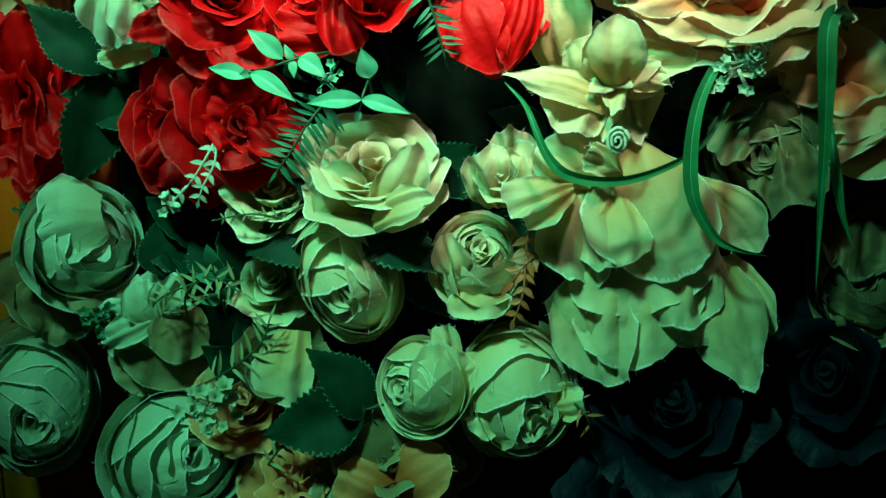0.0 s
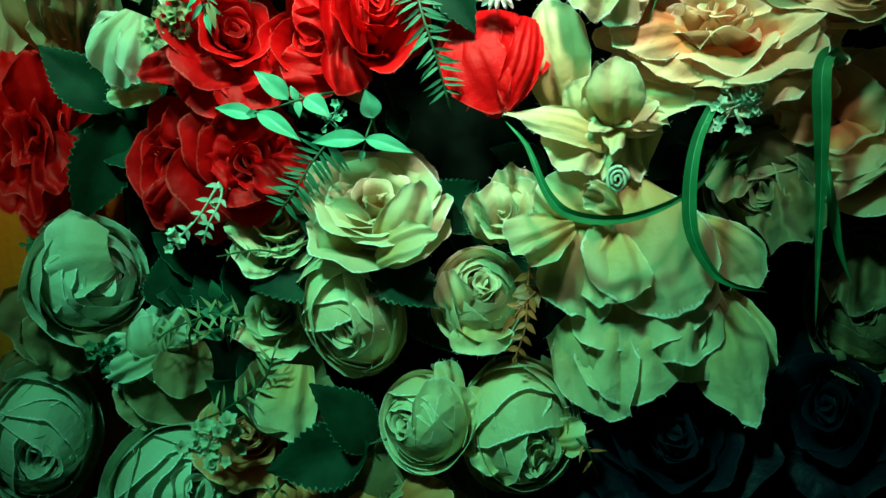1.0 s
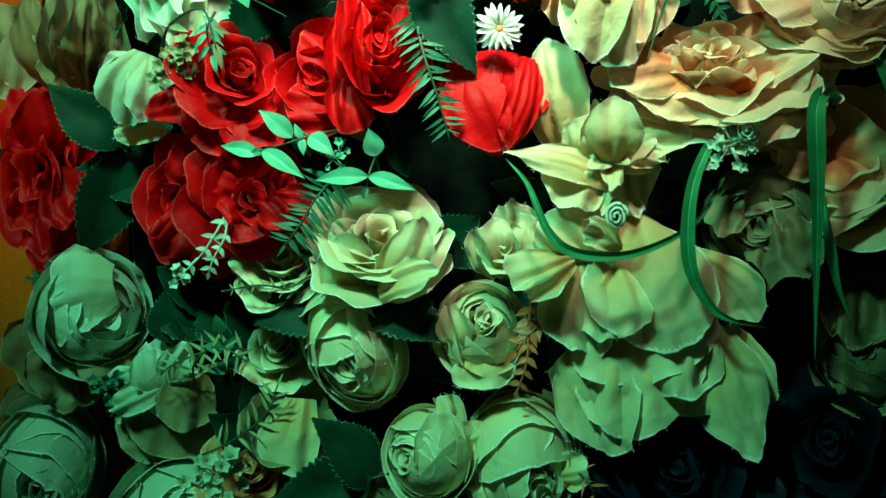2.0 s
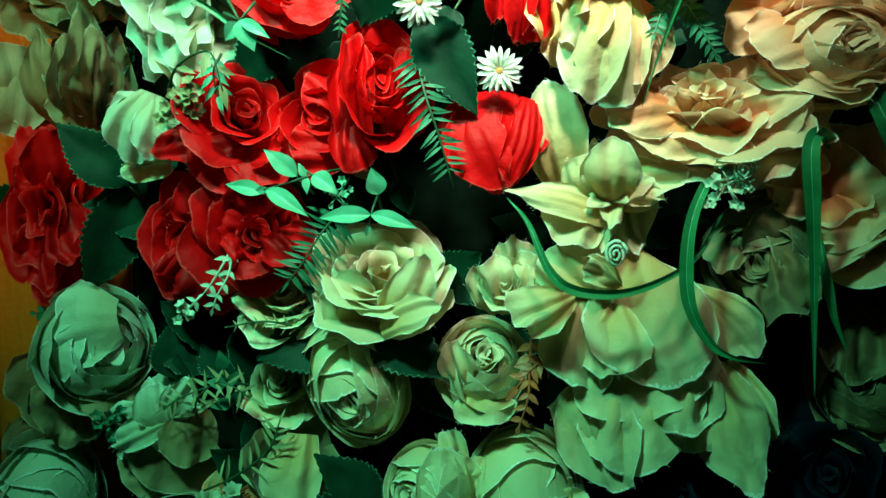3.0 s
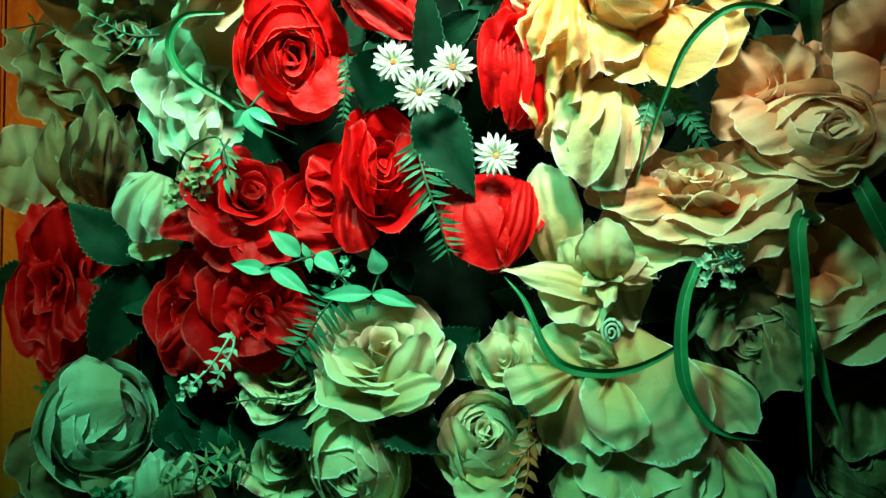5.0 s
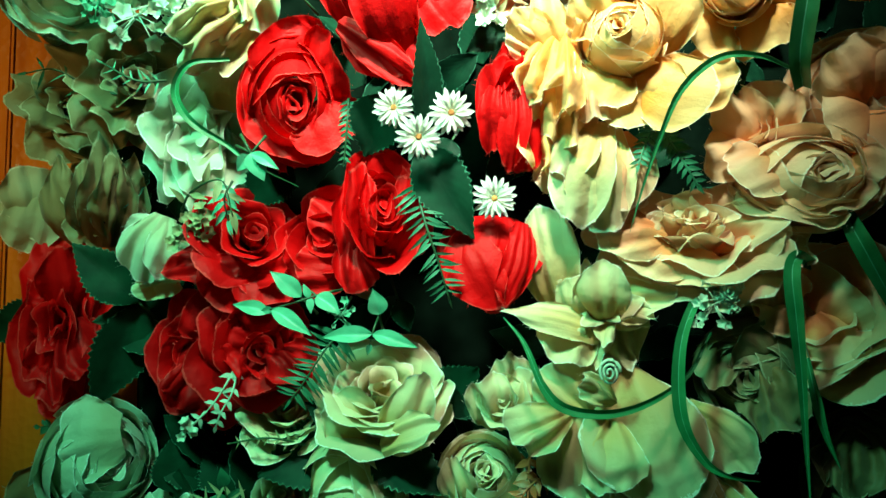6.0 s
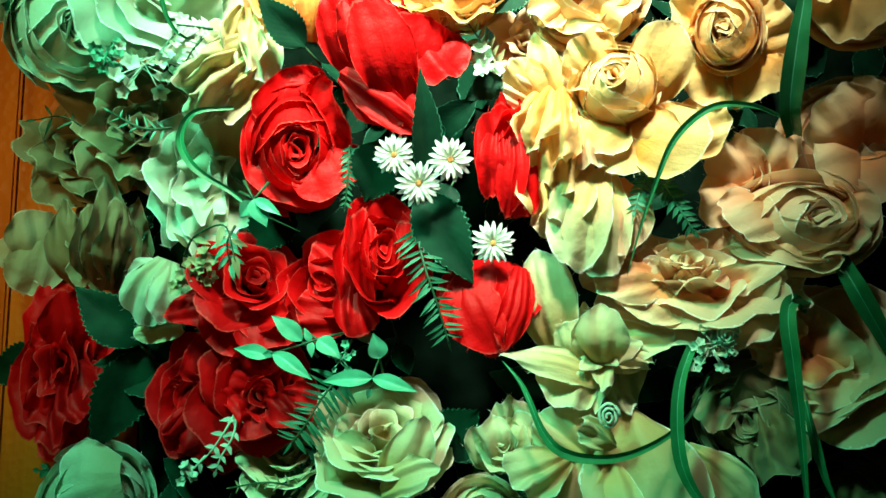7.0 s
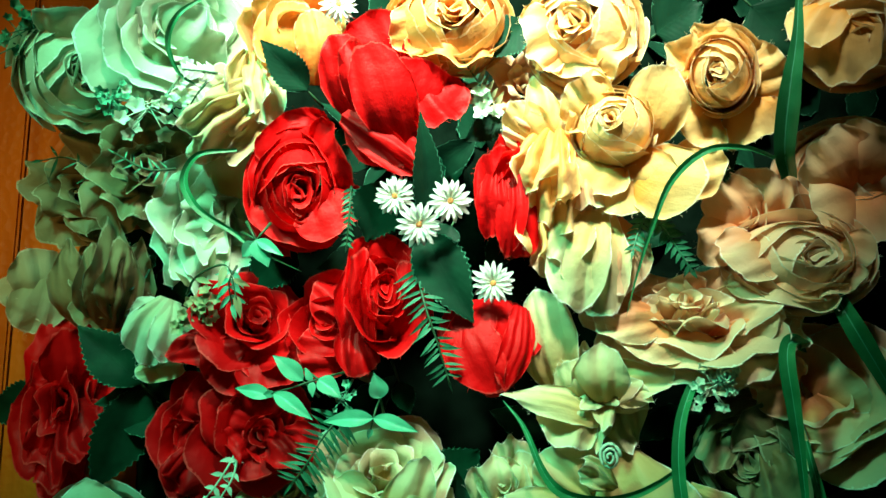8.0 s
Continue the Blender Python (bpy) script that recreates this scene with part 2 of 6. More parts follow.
thing_at, thing_turn = {}, {}


def frayed(rng, pts, uvs, nu, nv, long):
    """Adds loose threads along a petal's rim."""
    pts, uvs, more = [Vector(p) for p in pts], list(uvs), []
    for k in range(8):
        a = pts[(nv - 1) * nu + rng.randrange(nu)]
        way = Vector((rng.uniform(-1, 1), rng.uniform(-1, 1), rng.uniform(-0.4, 1))).normalized() * rng.uniform(0.3, 1) * long
        side = way.orthogonal().normalized() * 0.003
        o = len(pts)
        pts += [a - side, a + side, a + way * 0.6 + side * 3, a + way]
        uvs += [(0.5, 1.0)] * 4
        more.append((o, o + 1, o + 2, o + 3))
    return pts, more, uvs


def bloom(label, at, face, radius, material, style="rose", seed=1, roll=0.0, squash=(1, 1, 1), category="flower", rings=None, group=""):
    """A cloth flower: rings of petals (count, length, half width, angles, base, curl settings) about its axis, its heart at `at`."""
    rng = random.Random(seed * 7919 + 13)
    thing = tagged(new(category.replace(" ", "_"), None), label, category, group)
    thing.matrix_world = Matrix.Translation(at) @ axes(face, roll) @ Matrix.Diagonal((radius * squash[0], radius * squash[1], radius * squash[2], 1))
    thing_at[thing.name] = Vector(at)
    thing_turn[thing.name] = axes(face, roll) @ Matrix.Diagonal((radius * squash[0], radius * squash[1], radius * squash[2], 1))
    table = rings or STYLES[style]
    nu, nv = 17, 13
    faces = grid_faces(nu, nv)
    for count, length, width, a0, a1, a2, base, high, opt in table:
        turn = rng.uniform(0, 360)
        for i in range(count):
            g = dict(point=0.0, ruffle=0.05, crumple=0.06, edge=0.02)
            g.update(opt)
            w = rng.uniform(0.88, 1.12)
            pts, uvs = petal_grid(rng, length * rng.uniform(0.9, 1.1), width * w, a0 + rng.uniform(-6, 6), a1 + rng.uniform(-8, 8), a2 + rng.uniform(-16, 16), base, nu=nu, nv=nv, **g)
            az = radians(turn + 360 * i / count + rng.uniform(-10, 10))
            ca, sa = math.cos(az), math.sin(az)
            lift = high + rng.uniform(-0.03, 0.03)
            more = []
            if length > 0.8:
                pts, more, uvs = frayed(rng, pts, uvs, nu, nv, 0.07)
            mesh_part("petal", [(x * ca - y * sa, x * sa + y * ca, z + lift) for x, y, z in pts], faces + more, material, thing, uvs=uvs)
    # green cup under the petals with a stub of stem
    pts, cf = [], []
    prof = ((0.0, -1.25), (0.06, -1.25), (0.07, -0.80), (0.20, -0.66), (0.30, -0.50), (0.12, -0.42))
    for r, z in prof:
        for k in range(8):
            pts.append((r * math.cos(k * math.pi / 4), r * math.sin(k * math.pi / 4), z))
    for j in range(len(prof) - 1):
        for k in range(8):
            cf.append((j * 8 + k, j * 8 + (k + 1) % 8, j * 8 + 8 + (k + 1) % 8, j * 8 + 8 + k))
    mesh_part("calyx", pts, cf, STEM, thing, "dark green cup under the petals")
    return thing


def shell_grid(rng, reach, end, half, flare, nu=19, nv=13):
    """A broad cupped petal lying on a ball: from the back of the ball to `end` degrees off its axis, `half` degrees to each side."""
    off = Vector((rng.uniform(-50, 50), rng.uniform(-50, 50), rng.uniform(-50, 50)))
    skew, verts, uvs = rng.uniform(-9, 9), [], []
    for j in range(nv):
        v = j / (nv - 1)
        for i in range(nu):
            u = -1 + 2 * i / (nu - 1)
            top = end + (125 - end) * 0.50 * (1 - math.sqrt(max(0.0, 1 - abs(u) ** 2.8))) + skew * u
            top += 7 * noise.noise(Vector((u * 1.9, 0, 0)) + off) + rng.uniform(-0.7, 0.7) * (j == nv - 1)
            th = radians(135 + (top - 135) * v)
            az = radians(u * half * (0.75 + 0.25 * v))
            rim = max(0.0, max(v, abs(u) * v) - 0.68) / 0.32
            r = reach * (1 + 0.045 * u + flare * rim ** 2.2 + 0.05 * v * noise.noise(Vector((u * 1.6, v * 1.2, 5)) + off) + 0.022 * v * noise.noise(Vector((u * 6, v * 2.2, 9)) + off))
            verts.append((r * math.sin(th) * math.cos(az), r * math.sin(th) * math.sin(az), r * math.cos(th)))
            uvs.append(((u + 1) / 2, v))
    return verts, uvs


# the coiled heart inside a ball, as rings of a bloom
COIL = ((2, 0.54, 0.42, 10, -4, 8, 0.02, 0.0, 0.8), (3, 0.68, 0.54, 34, 2, 4, 0.06, -0.12, 0.9), (3, 0.90, 0.74, 54, 4, 2, 0.12, -0.34, 1.0))
# rings of a ball: petals, end angle, half width, reach, flare of the rim
BALL = ((3, 17, 92, 0.84, 0.10), (3, 30, 92, 0.88, 0.09), (3, 44, 90, 0.92, 0.09), (3, 60, 84, 0.96, 0.09), (4, 82, 72, 1.0, 0.10))
SUNK = ((3, 21, 92, 0.74, 0.13), (3, 34, 90, 0.82, 0.12), (3, 48, 88, 0.88, 0.11), (4, 64, 72, 0.95, 0.10), (4, 86, 68, 1.0, 0.13))


def ball_rose(label, at, face, radius, material, seed=1, roll=0.0, squash=(1, 1, 0.9), lean=0.0, towards=0.0, rows=BALL, group=""):
    """A rose closed to a ball of broad overlapping petals, its heart leaning off the axis."""
    rng = random.Random(seed * 7919 + 13)
    thing = tagged(new("rose", None), label, "rose", group)
    turn = axes(face, roll) @ Matrix.Diagonal((radius * squash[0], radius * squash[1], radius * squash[2], 1))
    thing.matrix_world = Matrix.Translation(at) @ turn
    thing_at[thing.name], thing_turn[thing.name] = Vector(at), turn
    faces = grid_faces(19, 13)
    axis = Vector((-math.sin(radians(towards)), math.cos(radians(towards)), 0))
    sunk = 0.14 if rows is SUNK else 0.02
    for count, length, width, a0, a1, a2, base, high, wrap in COIL:
        m = Matrix.Translation((0, 0, -0.45)) @ Matrix.Rotation(radians(lean), 4, axis) @ Matrix.Translation((0, 0, 0.45 + high - sunk))
        start = rng.uniform(0, 360)
        for i in range(count):
            pts, uvs = petal_grid(rng, length * rng.uniform(0.92, 1.06), width, a0, a1 + rng.uniform(-6, 6), a2 + rng.uniform(-12, 12), base, ruffle=0.05, crumple=0.06, edge=0.03, wrap=wrap, nu=19, nv=13)
            q = m @ Matrix.Rotation(radians(start + 360 * i / count + rng.uniform(-12, 12)), 4, "Z")
            mesh_part("petal", [q @ Vector(p) for p in pts], faces, material, thing, uvs=uvs)
    for k, (count, end, half, reach, flare) in enumerate(rows):
        m = Matrix.Translation((0, 0, -0.45)) @ Matrix.Rotation(radians(lean * (1 - k / (len(rows) - 1))), 4, axis)
        start = rng.uniform(0, 360)
        for i in range(count):
            pts, uvs = shell_grid(rng, reach * rng.uniform(0.97, 1.03), end + rng.uniform(-9, 9), half * rng.uniform(0.9, 1.1), flare * rng.uniform(0.5, 1.6))
            q = m @ Matrix.Rotation(radians(start + 360 * i / count + rng.uniform(-14, 14)), 4, "Z")
            pts, more, uvs = frayed(rng, [q @ Vector(p) for p in pts], uvs, 19, 13, 0.08)
            mesh_part("petal", pts, faces + more, material, thing, uvs=uvs)
    pts, cf = tube([(0, 0, -1.9), (0, 0, -1.5), (0, 0, -1.35), (0, 0, -1.1)], 0.12, 8, 2.6)
    mesh_part("calyx", pts, cf, STEM, thing, "dark green cup under the petals")
    return thing


# rings: petals, length, half width, three angles to the axis, base radius, base height, settings
STYLES = {
    # open rose with a loosely whorled heart
    "rose": (
        (2, 0.52, 0.34, 10, -4, 6, 0.02, -0.02, dict(ruffle=0.02, wrap=0.7)),
        (3, 0.68, 0.50, 34, 0, 4, 0.05, -0.15, dict(ruffle=0.03, wrap=0.85)),
        (3, 0.90, 0.74, 54, 4, 8, 0.10, -0.36, dict(ruffle=0.04)),
        (4, 1.08, 0.86, 70, 16, 26, 0.16, -0.48, dict(ruffle=0.05)),
        (5, 1.20, 0.92, 84, 40, 70, 0.20, -0.56, dict(ruffle=0.07)),
    ),
    # round rose, its broad petals closing over the heart
    "globe": (
        (2, 0.52, 0.34, 10, -4, 4, 0.02, -0.02, dict(ruffle=0.02, wrap=0.7)),
        (3, 0.78, 0.52, 36, -4, -4, 0.05, -0.18, dict(ruffle=0.03, wrap=0.85)),
        (3, 1.04, 0.80, 56, 4, -8, 0.10, -0.34, dict(ruffle=0.04)),
        (3, 1.24, 0.98, 70, 14, 0, 0.16, -0.48, dict(ruffle=0.05)),
        (4, 1.38, 1.08, 84, 26, 20, 0.22, -0.58, dict(ruffle=0.06)),
    ),
    # wide open cup of broad overlapping petals
    "cup": (
        (3, 0.60, 0.46, 35, 5, 5, 0.08, -0.40, dict(ruffle=0.04)),
        (4, 0.85, 0.66, 62, 15, 12, 0.14, -0.48, dict(ruffle=0.04)),
        (4, 1.05, 0.82, 75, 28, 32, 0.18, -0.54, dict(ruffle=0.05)),
        (5, 1.18, 0.96, 83, 35, 44, 0.22, -0.58, dict(ruffle=0.06)),
        (4, 1.20, 1.00, 90, 50, 66, 0.22, -0.62, dict(ruffle=0.07)),
    ),
    # closed bud, long and narrow
    "bud": (
        (3, 1.05, 0.46, 24, -4, -6, 0.08, -0.55, dict(ruffle=0.02)),
        (3, 1.25, 0.64, 44, 4, -6, 0.12, -0.62, dict(ruffle=0.03)),
        (3, 1.40, 0.80, 60, 10, -2, 0.18, -0.68, dict(ruffle=0.03)),
        (4, 1.50, 0.88, 74, 18, 10, 0.24, -0.72, dict(ruffle=0.05)),
    ),
    # crowded, ruffled head
    "ruffled": (
        (3, 0.58, 0.32, 14, 0, 10, 0.02, -0.06, dict(ruffle=0.04, wrap=0.7)),
        (4, 0.66, 0.44, 20, 4, 20, 0.06, -0.30, dict(ruffle=0.11, crumple=0.10)),
        (5, 0.82, 0.58, 44, 10, 34, 0.12, -0.40, dict(ruffle=0.12, crumple=0.10)),
        (5, 0.96, 0.70, 62, 26, 56, 0.16, -0.48, dict(ruffle=0.11, crumple=0.10)),
        (5, 1.06, 0.80, 76, 46, 80, 0.18, -0.52, dict(ruffle=0.10, crumple=0.10)),
        (5, 1.12, 0.84, 88, 66, 94, 0.18, -0.56, dict(ruffle=0.09, crumple=0.09)),
    ),
    # loose head of creased pointed petals
    "pointed": (
        (3, 0.78, 0.42, 20, 0, 10, 0.06, -0.40, dict(ruffle=0.05, point=0.45)),
        (4, 0.98, 0.52, 50, 16, 34, 0.12, -0.48, dict(ruffle=0.07, point=0.55, crumple=0.09)),
        (5, 1.16, 0.58, 70, 44, 66, 0.16, -0.52, dict(ruffle=0.08, point=0.6, crumple=0.10)),
        (5, 1.22, 0.60, 86, 72, 92, 0.18, -0.56, dict(ruffle=0.08, point=0.6, crumple=0.10)),
    ),
    # limp bloom with broad crumpled petals
    "limp": (
        (3, 0.66, 0.44, 24, 0, 14, 0.05, -0.24, dict(ruffle=0.08, crumple=0.12)),
        (4, 0.86, 0.60, 46, 16, 36, 0.10, -0.38, dict(ruffle=0.10, crumple=0.13)),
        (5, 1.02, 0.70, 66, 40, 70, 0.14, -0.48, dict(ruffle=0.11, crumple=0.14)),
        (5, 1.15, 0.78, 84, 70, 104, 0.16, -0.52, dict(ruffle=0.11, crumple=0.14)),
    ),
}


def petal(thing, base, tip, width, normal, material, bulge=0.15, point=0.0, cup=0.15, curl=0.1, crumple=0.05, seed=0, narrow=0.45, lip=0.12):
    """One broad cloth petal of a flower, from its base to its tip, bulging to the side of normal, its rims falling back by cup."""
    rng = random.Random(seed * 131 + 7)
    base, tip = Vector(base), Vector(tip)
    length = (tip - base).length
    nu, nv = 21, 19
    off = Vector((rng.uniform(-50, 50), rng.uniform(-50, 50), rng.uniform(-50, 50)))
    ph = rng.uniform(0, 6.28)
    skew = rng.uniform(-0.08, 0.08)
    sway = rng.uniform(-0.06, 0.06)
    pts, uvs = [], []
    for j in range(nv):
        v = j / (nv - 1)
        for i in range(nu):
            u = -1 + 2 * i / (nu - 1)
            full = 1 - (0.50 - 0.25 * point) * (1 - math.sqrt(max(0.0, 1 - u * u))) - 0.50 * point * abs(u) ** 1.1 + skew * u
            if j == nv - 1 or i in (0, nu - 1):
                full += 0.05 * noise.noise(Vector((u * 2.2, v * 2.2, 3.0)) + off) + rng.uniform(-0.007, 0.007)
            y = v * full
            w = width / 2 * (narrow + (1 - narrow) * math.sin(min(1.0, y * 1.5) * math.pi / 2)) * (1 - 0.45 * point * y ** 2)
            if i in (0, nu - 1):
                w *= 1 + 0.06 * noise.noise(Vector((u, v * 3.0, 7.0)) + off)
            z = bulge * length * math.sin(math.pi * min(1, y * 0.9 + 0.05)) - curl * length * y ** 3 - cup * width * u * u
            x = u * w + sway * length * math.sin(math.pi * y)
            p = Vector((x, y * length, z))
            q = p / 0.035
            n1 = noise.noise_vector(q * 0.8 + off)
            n2 = noise.noise(Vector((u * 2.6, y * 0.8, 0)) + off)
            n3 = noise.noise_vector(q * 2.2 + off)
            amp = crumple * 0.06 * (0.3 + y)
            p += n1 * amp * 0.7 + n3 * amp * 0.45 + noise.noise_vector(q * 4.5 + off) * amp * 0.22
            p.z += n2 * amp * 2.6 + 0.035 * crumple * math.sin(ph + 5 * u) * y * y
            rim = max(v, abs(u) * (0.4 + 0.6 * min(1.0, v * 2)))
            p.z += lip * width * max(0.0, rim - 0.72) ** 2 * 8
            pts.append(p)
            uvs.append(((u + 1) / 2, v))
    faces = grid_faces(nu, nv)
    # loose threads along the frayed rim
    for k in range(26):
        i = rng.randrange(0, nu)
        a = pts[(nv - 1) * nu + i] if rng.random() < 0.7 else pts[rng.randrange(nv // 2, nv) * nu + rng.choice((0, nu - 1))]
        way = Vector((rng.uniform(-1, 1), rng.uniform(0.0, 1.2), rng.uniform(-0.5, 0.8))).normalized() * rng.uniform(0.0012, 0.0046)
        side = way.orthogonal().normalized() * 0.00012
        o = len(pts)
        pts += [a - side, a + side, a + way * 0.6 + side + Vector((0, 0, 0.0004)), a + way]
        uvs += [(0.5, 1.0)] * 4
        faces.append((o, o + 1, o + 2, o + 3))
    ob = mesh_part("petal", pts, faces, material, thing, uvs=uvs)
    ob.matrix_local = (Matrix.Translation(thing_at[thing.name]) @ thing_turn[thing.name]).inverted() @ along(base, tip, normal)
    return ob


def leaf_grid(length, width, bend, fold, serrate=0.0, nu=9, nv=15, tipness=1.0, seed=0, blunt=1.1):
    """A leaf along +y from its stalk, face to +z."""
    rng = random.Random(seed)
    pts, uvs = [], []
    ang = 0.0
    y = z = 0.0
    for j in range(nv):
        v = j / (nv - 1)
        if j:
            ang = radians(bend) * v
            y += math.cos(ang) * length / (nv - 1)
            z -= math.sin(ang) * length / (nv - 1)
        w = width / 2 * (math.sin(math.pi * min(1, v ** (0.75 * tipness)) * 0.985 + 0.03) ** blunt)
        for i in range(nu):
            u = -1 + 2 * i / (nu - 1)
            s = 1.0
            back = 0.0
            if serrate and i in (0, nu - 1):
                s += serrate * (1 if j % 2 else -0.3)
                back = serrate * width * 0.25 * (j % 2)
            wob = 0.02 * width * math.sin(7 * v + 3 * u + seed)
            pts.append((u * w * s, y + back, z + abs(u) * w * fold + wob))
            uvs.append(((u + 1) / 2, v))
    return pts, grid_faces(nu, nv), uvs


def along(base, tip, normal):
    """The pose at base with y towards tip and z as near normal as can be."""
    y = (Vector(tip) - Vector(base)).normalized()
    z = Vector(normal)
    z = (z - y * z.dot(y)).normalized()
    x = y.cross(z)
    return Matrix.Translation(base) @ Matrix((x, y, z)).transposed().to_4x4()


def tube(points, radius, sides=6, taper=0.6):
    """Vertices and faces of a tapering tube through the points."""
    pts, faces = [], []
    P = [Vector(p) for p in points]
    n = len(P)
    for j, p in enumerate(P):
        d = (P[min(j + 1, n - 1)] - P[max(j - 1, 0)]).normalized()
        a = d.orthogonal().normalized()
        b = d.cross(a)
        r = radius * (1 - (1 - taper) * j / (n - 1))
        for k in range(sides):
            t = 2 * math.pi * k / sides
            pts.append(p + a * math.cos(t) * r + b * math.sin(t) * r)
    for j in range(n - 1):
        for k in range(sides):
            faces.append((j * sides + k, j * sides + (k + 1) % sides, (j + 1) * sides + (k + 1) % sides, (j + 1) * sides + k))
    faces += [tuple(range(sides))[::-1], tuple(range((n - 1) * sides, n * sides))]
    return pts, faces


def rose_leaf(label, base, tip, normal, width, bend=25, fold=0.25, seed=0, material=None):
    """A serrated cloth leaf: blade and wire midrib stalk."""
    base, tip = Vector(base), Vector(tip)
    length = (tip - base).length * (1 + abs(bend) / 400)
    thing = tagged(new("leaf", None), label, "leaf")
    thing.matrix_world = along(base, tip, normal)
    thing.matrix_world = thing.matrix_world @ Matrix.Rotation(radians(bend * 0.45), 4, "X")
    pts, faces, uvs = leaf_grid(length, width, bend, fold, 0.0 if material else 0.09, 9, 33, 1.0, seed)
    mesh_part("blade", pts, faces, material or LEAF, thing, uvs=uvs)
    sp, sf = tube([(0, -0.018, -0.004), (0, -0.008, -0.002), (0, 0.006, -0.0012)], 0.0012)
    mesh_part("stalk", sp, sf, STEM, thing)
    return thing


def bezier(points, n=28):
    """A smooth line through the given points."""
    P = [Vector(p) for p in points]
    P = [P[0] * 2 - P[1]] + P + [P[-1] * 2 - P[-2]]
    out = []
    seg = len(P) - 3
    for k in range(n):
        s = k / (n - 1) * seg
        i = min(int(s), seg - 1)
        t = s - i
        a, b, c, d = P[i:i + 4]
        out.append(0.5 * (2 * b + (c - a) * t + (2 * a - 5 * b + 4 * c - d) * t * t + (3 * b - a - 3 * c + d) * t ** 3))
    return out


def grass_blade(label, points, width, normal=(0, -1, 0.2), twist=0.0, ends=(0.5, 0.05), material=None, flip=0):
    """A long folded blade of grass that follows the points; width at its middle, ends as shares of it."""
    line = bezier(points, 70)
    pts, uvs = [], []
    nu = 5
    N = Vector(normal)
    for j, p in enumerate(line):
        v = j / (len(line) - 1)
        d = (line[min(j + 1, len(line) - 1)] - line[max(j - 1, 0)]).normalized()
        side = d.cross(N).normalized()
        side = Matrix.Rotation(radians(twist * (v - 0.3)), 3, d) @ side
        up = side.cross(d)
        e = ends[0] + (1 - ends[0]) * min(1, v / 0.35) if v < 0.35 else ends[1] + (1 - ends[1]) * min(1, (1 - v) / 0.55)
        w = width / 2 * e
        for i in range(nu):
            u = -1 + 2 * i / (nu - 1)
            pts.append(p + side * u * w + up * (abs(u) * w * 0.75))
            uvs.append(((u + 1) / 2, v * 6))
    thing = tagged(mesh_part("grass_blade", pts, grid_faces(nu, len(line)), material or GRASS, uvs=uvs), label, "grass blade", "grass blades")
    thing.data.polygons.foreach_set("use_smooth", [False] * len(thing.data.polygons))
    rp, rf = tube(line[::3], width * 0.045, 5, 0.3)
    mesh_part("midrib", rp, rf, SPRIG, thing, "pale raised midrib")
    return thing


def sprig(label, stem, leaves, material, size, normal=(0, -1, 0.3), stem_radius=0.0011, category="sprig", pairs=True, slim=0.36, seed=0, stem_material=None, name="leaflet", sweep=55):
    """A stem through the points with leaflets in pairs along it and one at its end."""
    rng = random.Random(seed + 5)
    line = bezier(stem, 24)
    thing = tagged(new(category.replace(" ", "_"), None), label, category)
    thing.location = line[0]
    here = Vector(line[0])
    sp, sf = tube([p - here for p in line], stem_radius, 6, 0.5)
    mesh_part("stem", sp, sf, stem_material or STEM, thing)
    pts, faces, uvs = leaf_grid(1.0, slim, 22, 0.18, 0.0, 7, 9, 0.9, seed)
    first = None
    N = Vector(normal)
    for k in range(leaves):
        v = (k + 1) / leaves
        j = min(len(line) - 2, int(v * (len(line) - 1)))
        d = (line[j + 1] - line[j]).normalized()
        side = d.cross(N).normalized()
        dirs = [d] if k == leaves - 1 else ([side, -side] if pairs else [side if k % 2 else -side])
        for s in dirs:
            a = radians(sweep + rng.uniform(-8, 8))
            way = d if len(dirs) == 1 and k == leaves - 1 else d * math.cos(a) + s * math.sin(a)
            way = way + N * rng.uniform(-0.15, 0.3)
            n2 = N + Vector((rng.uniform(-0.4, 0.4), rng.uniform(-0.3, 0.3), rng.uniform(-0.4, 0.4)))
            b = line[j] - here
            m = along(b, b + way, n2) @ Matrix.Scale(size * rng.uniform(0.8, 1.1) * (1 - 0.35 * v if leaves > 6 else 1), 4)
            if first is None:
                first = mesh_part(name, pts, faces, material, thing, uvs=uvs)
                first.matrix_local = m
            else:
                o = new(name, first.data)
                o.parent = thing
                o.matrix_local = m
    return thing


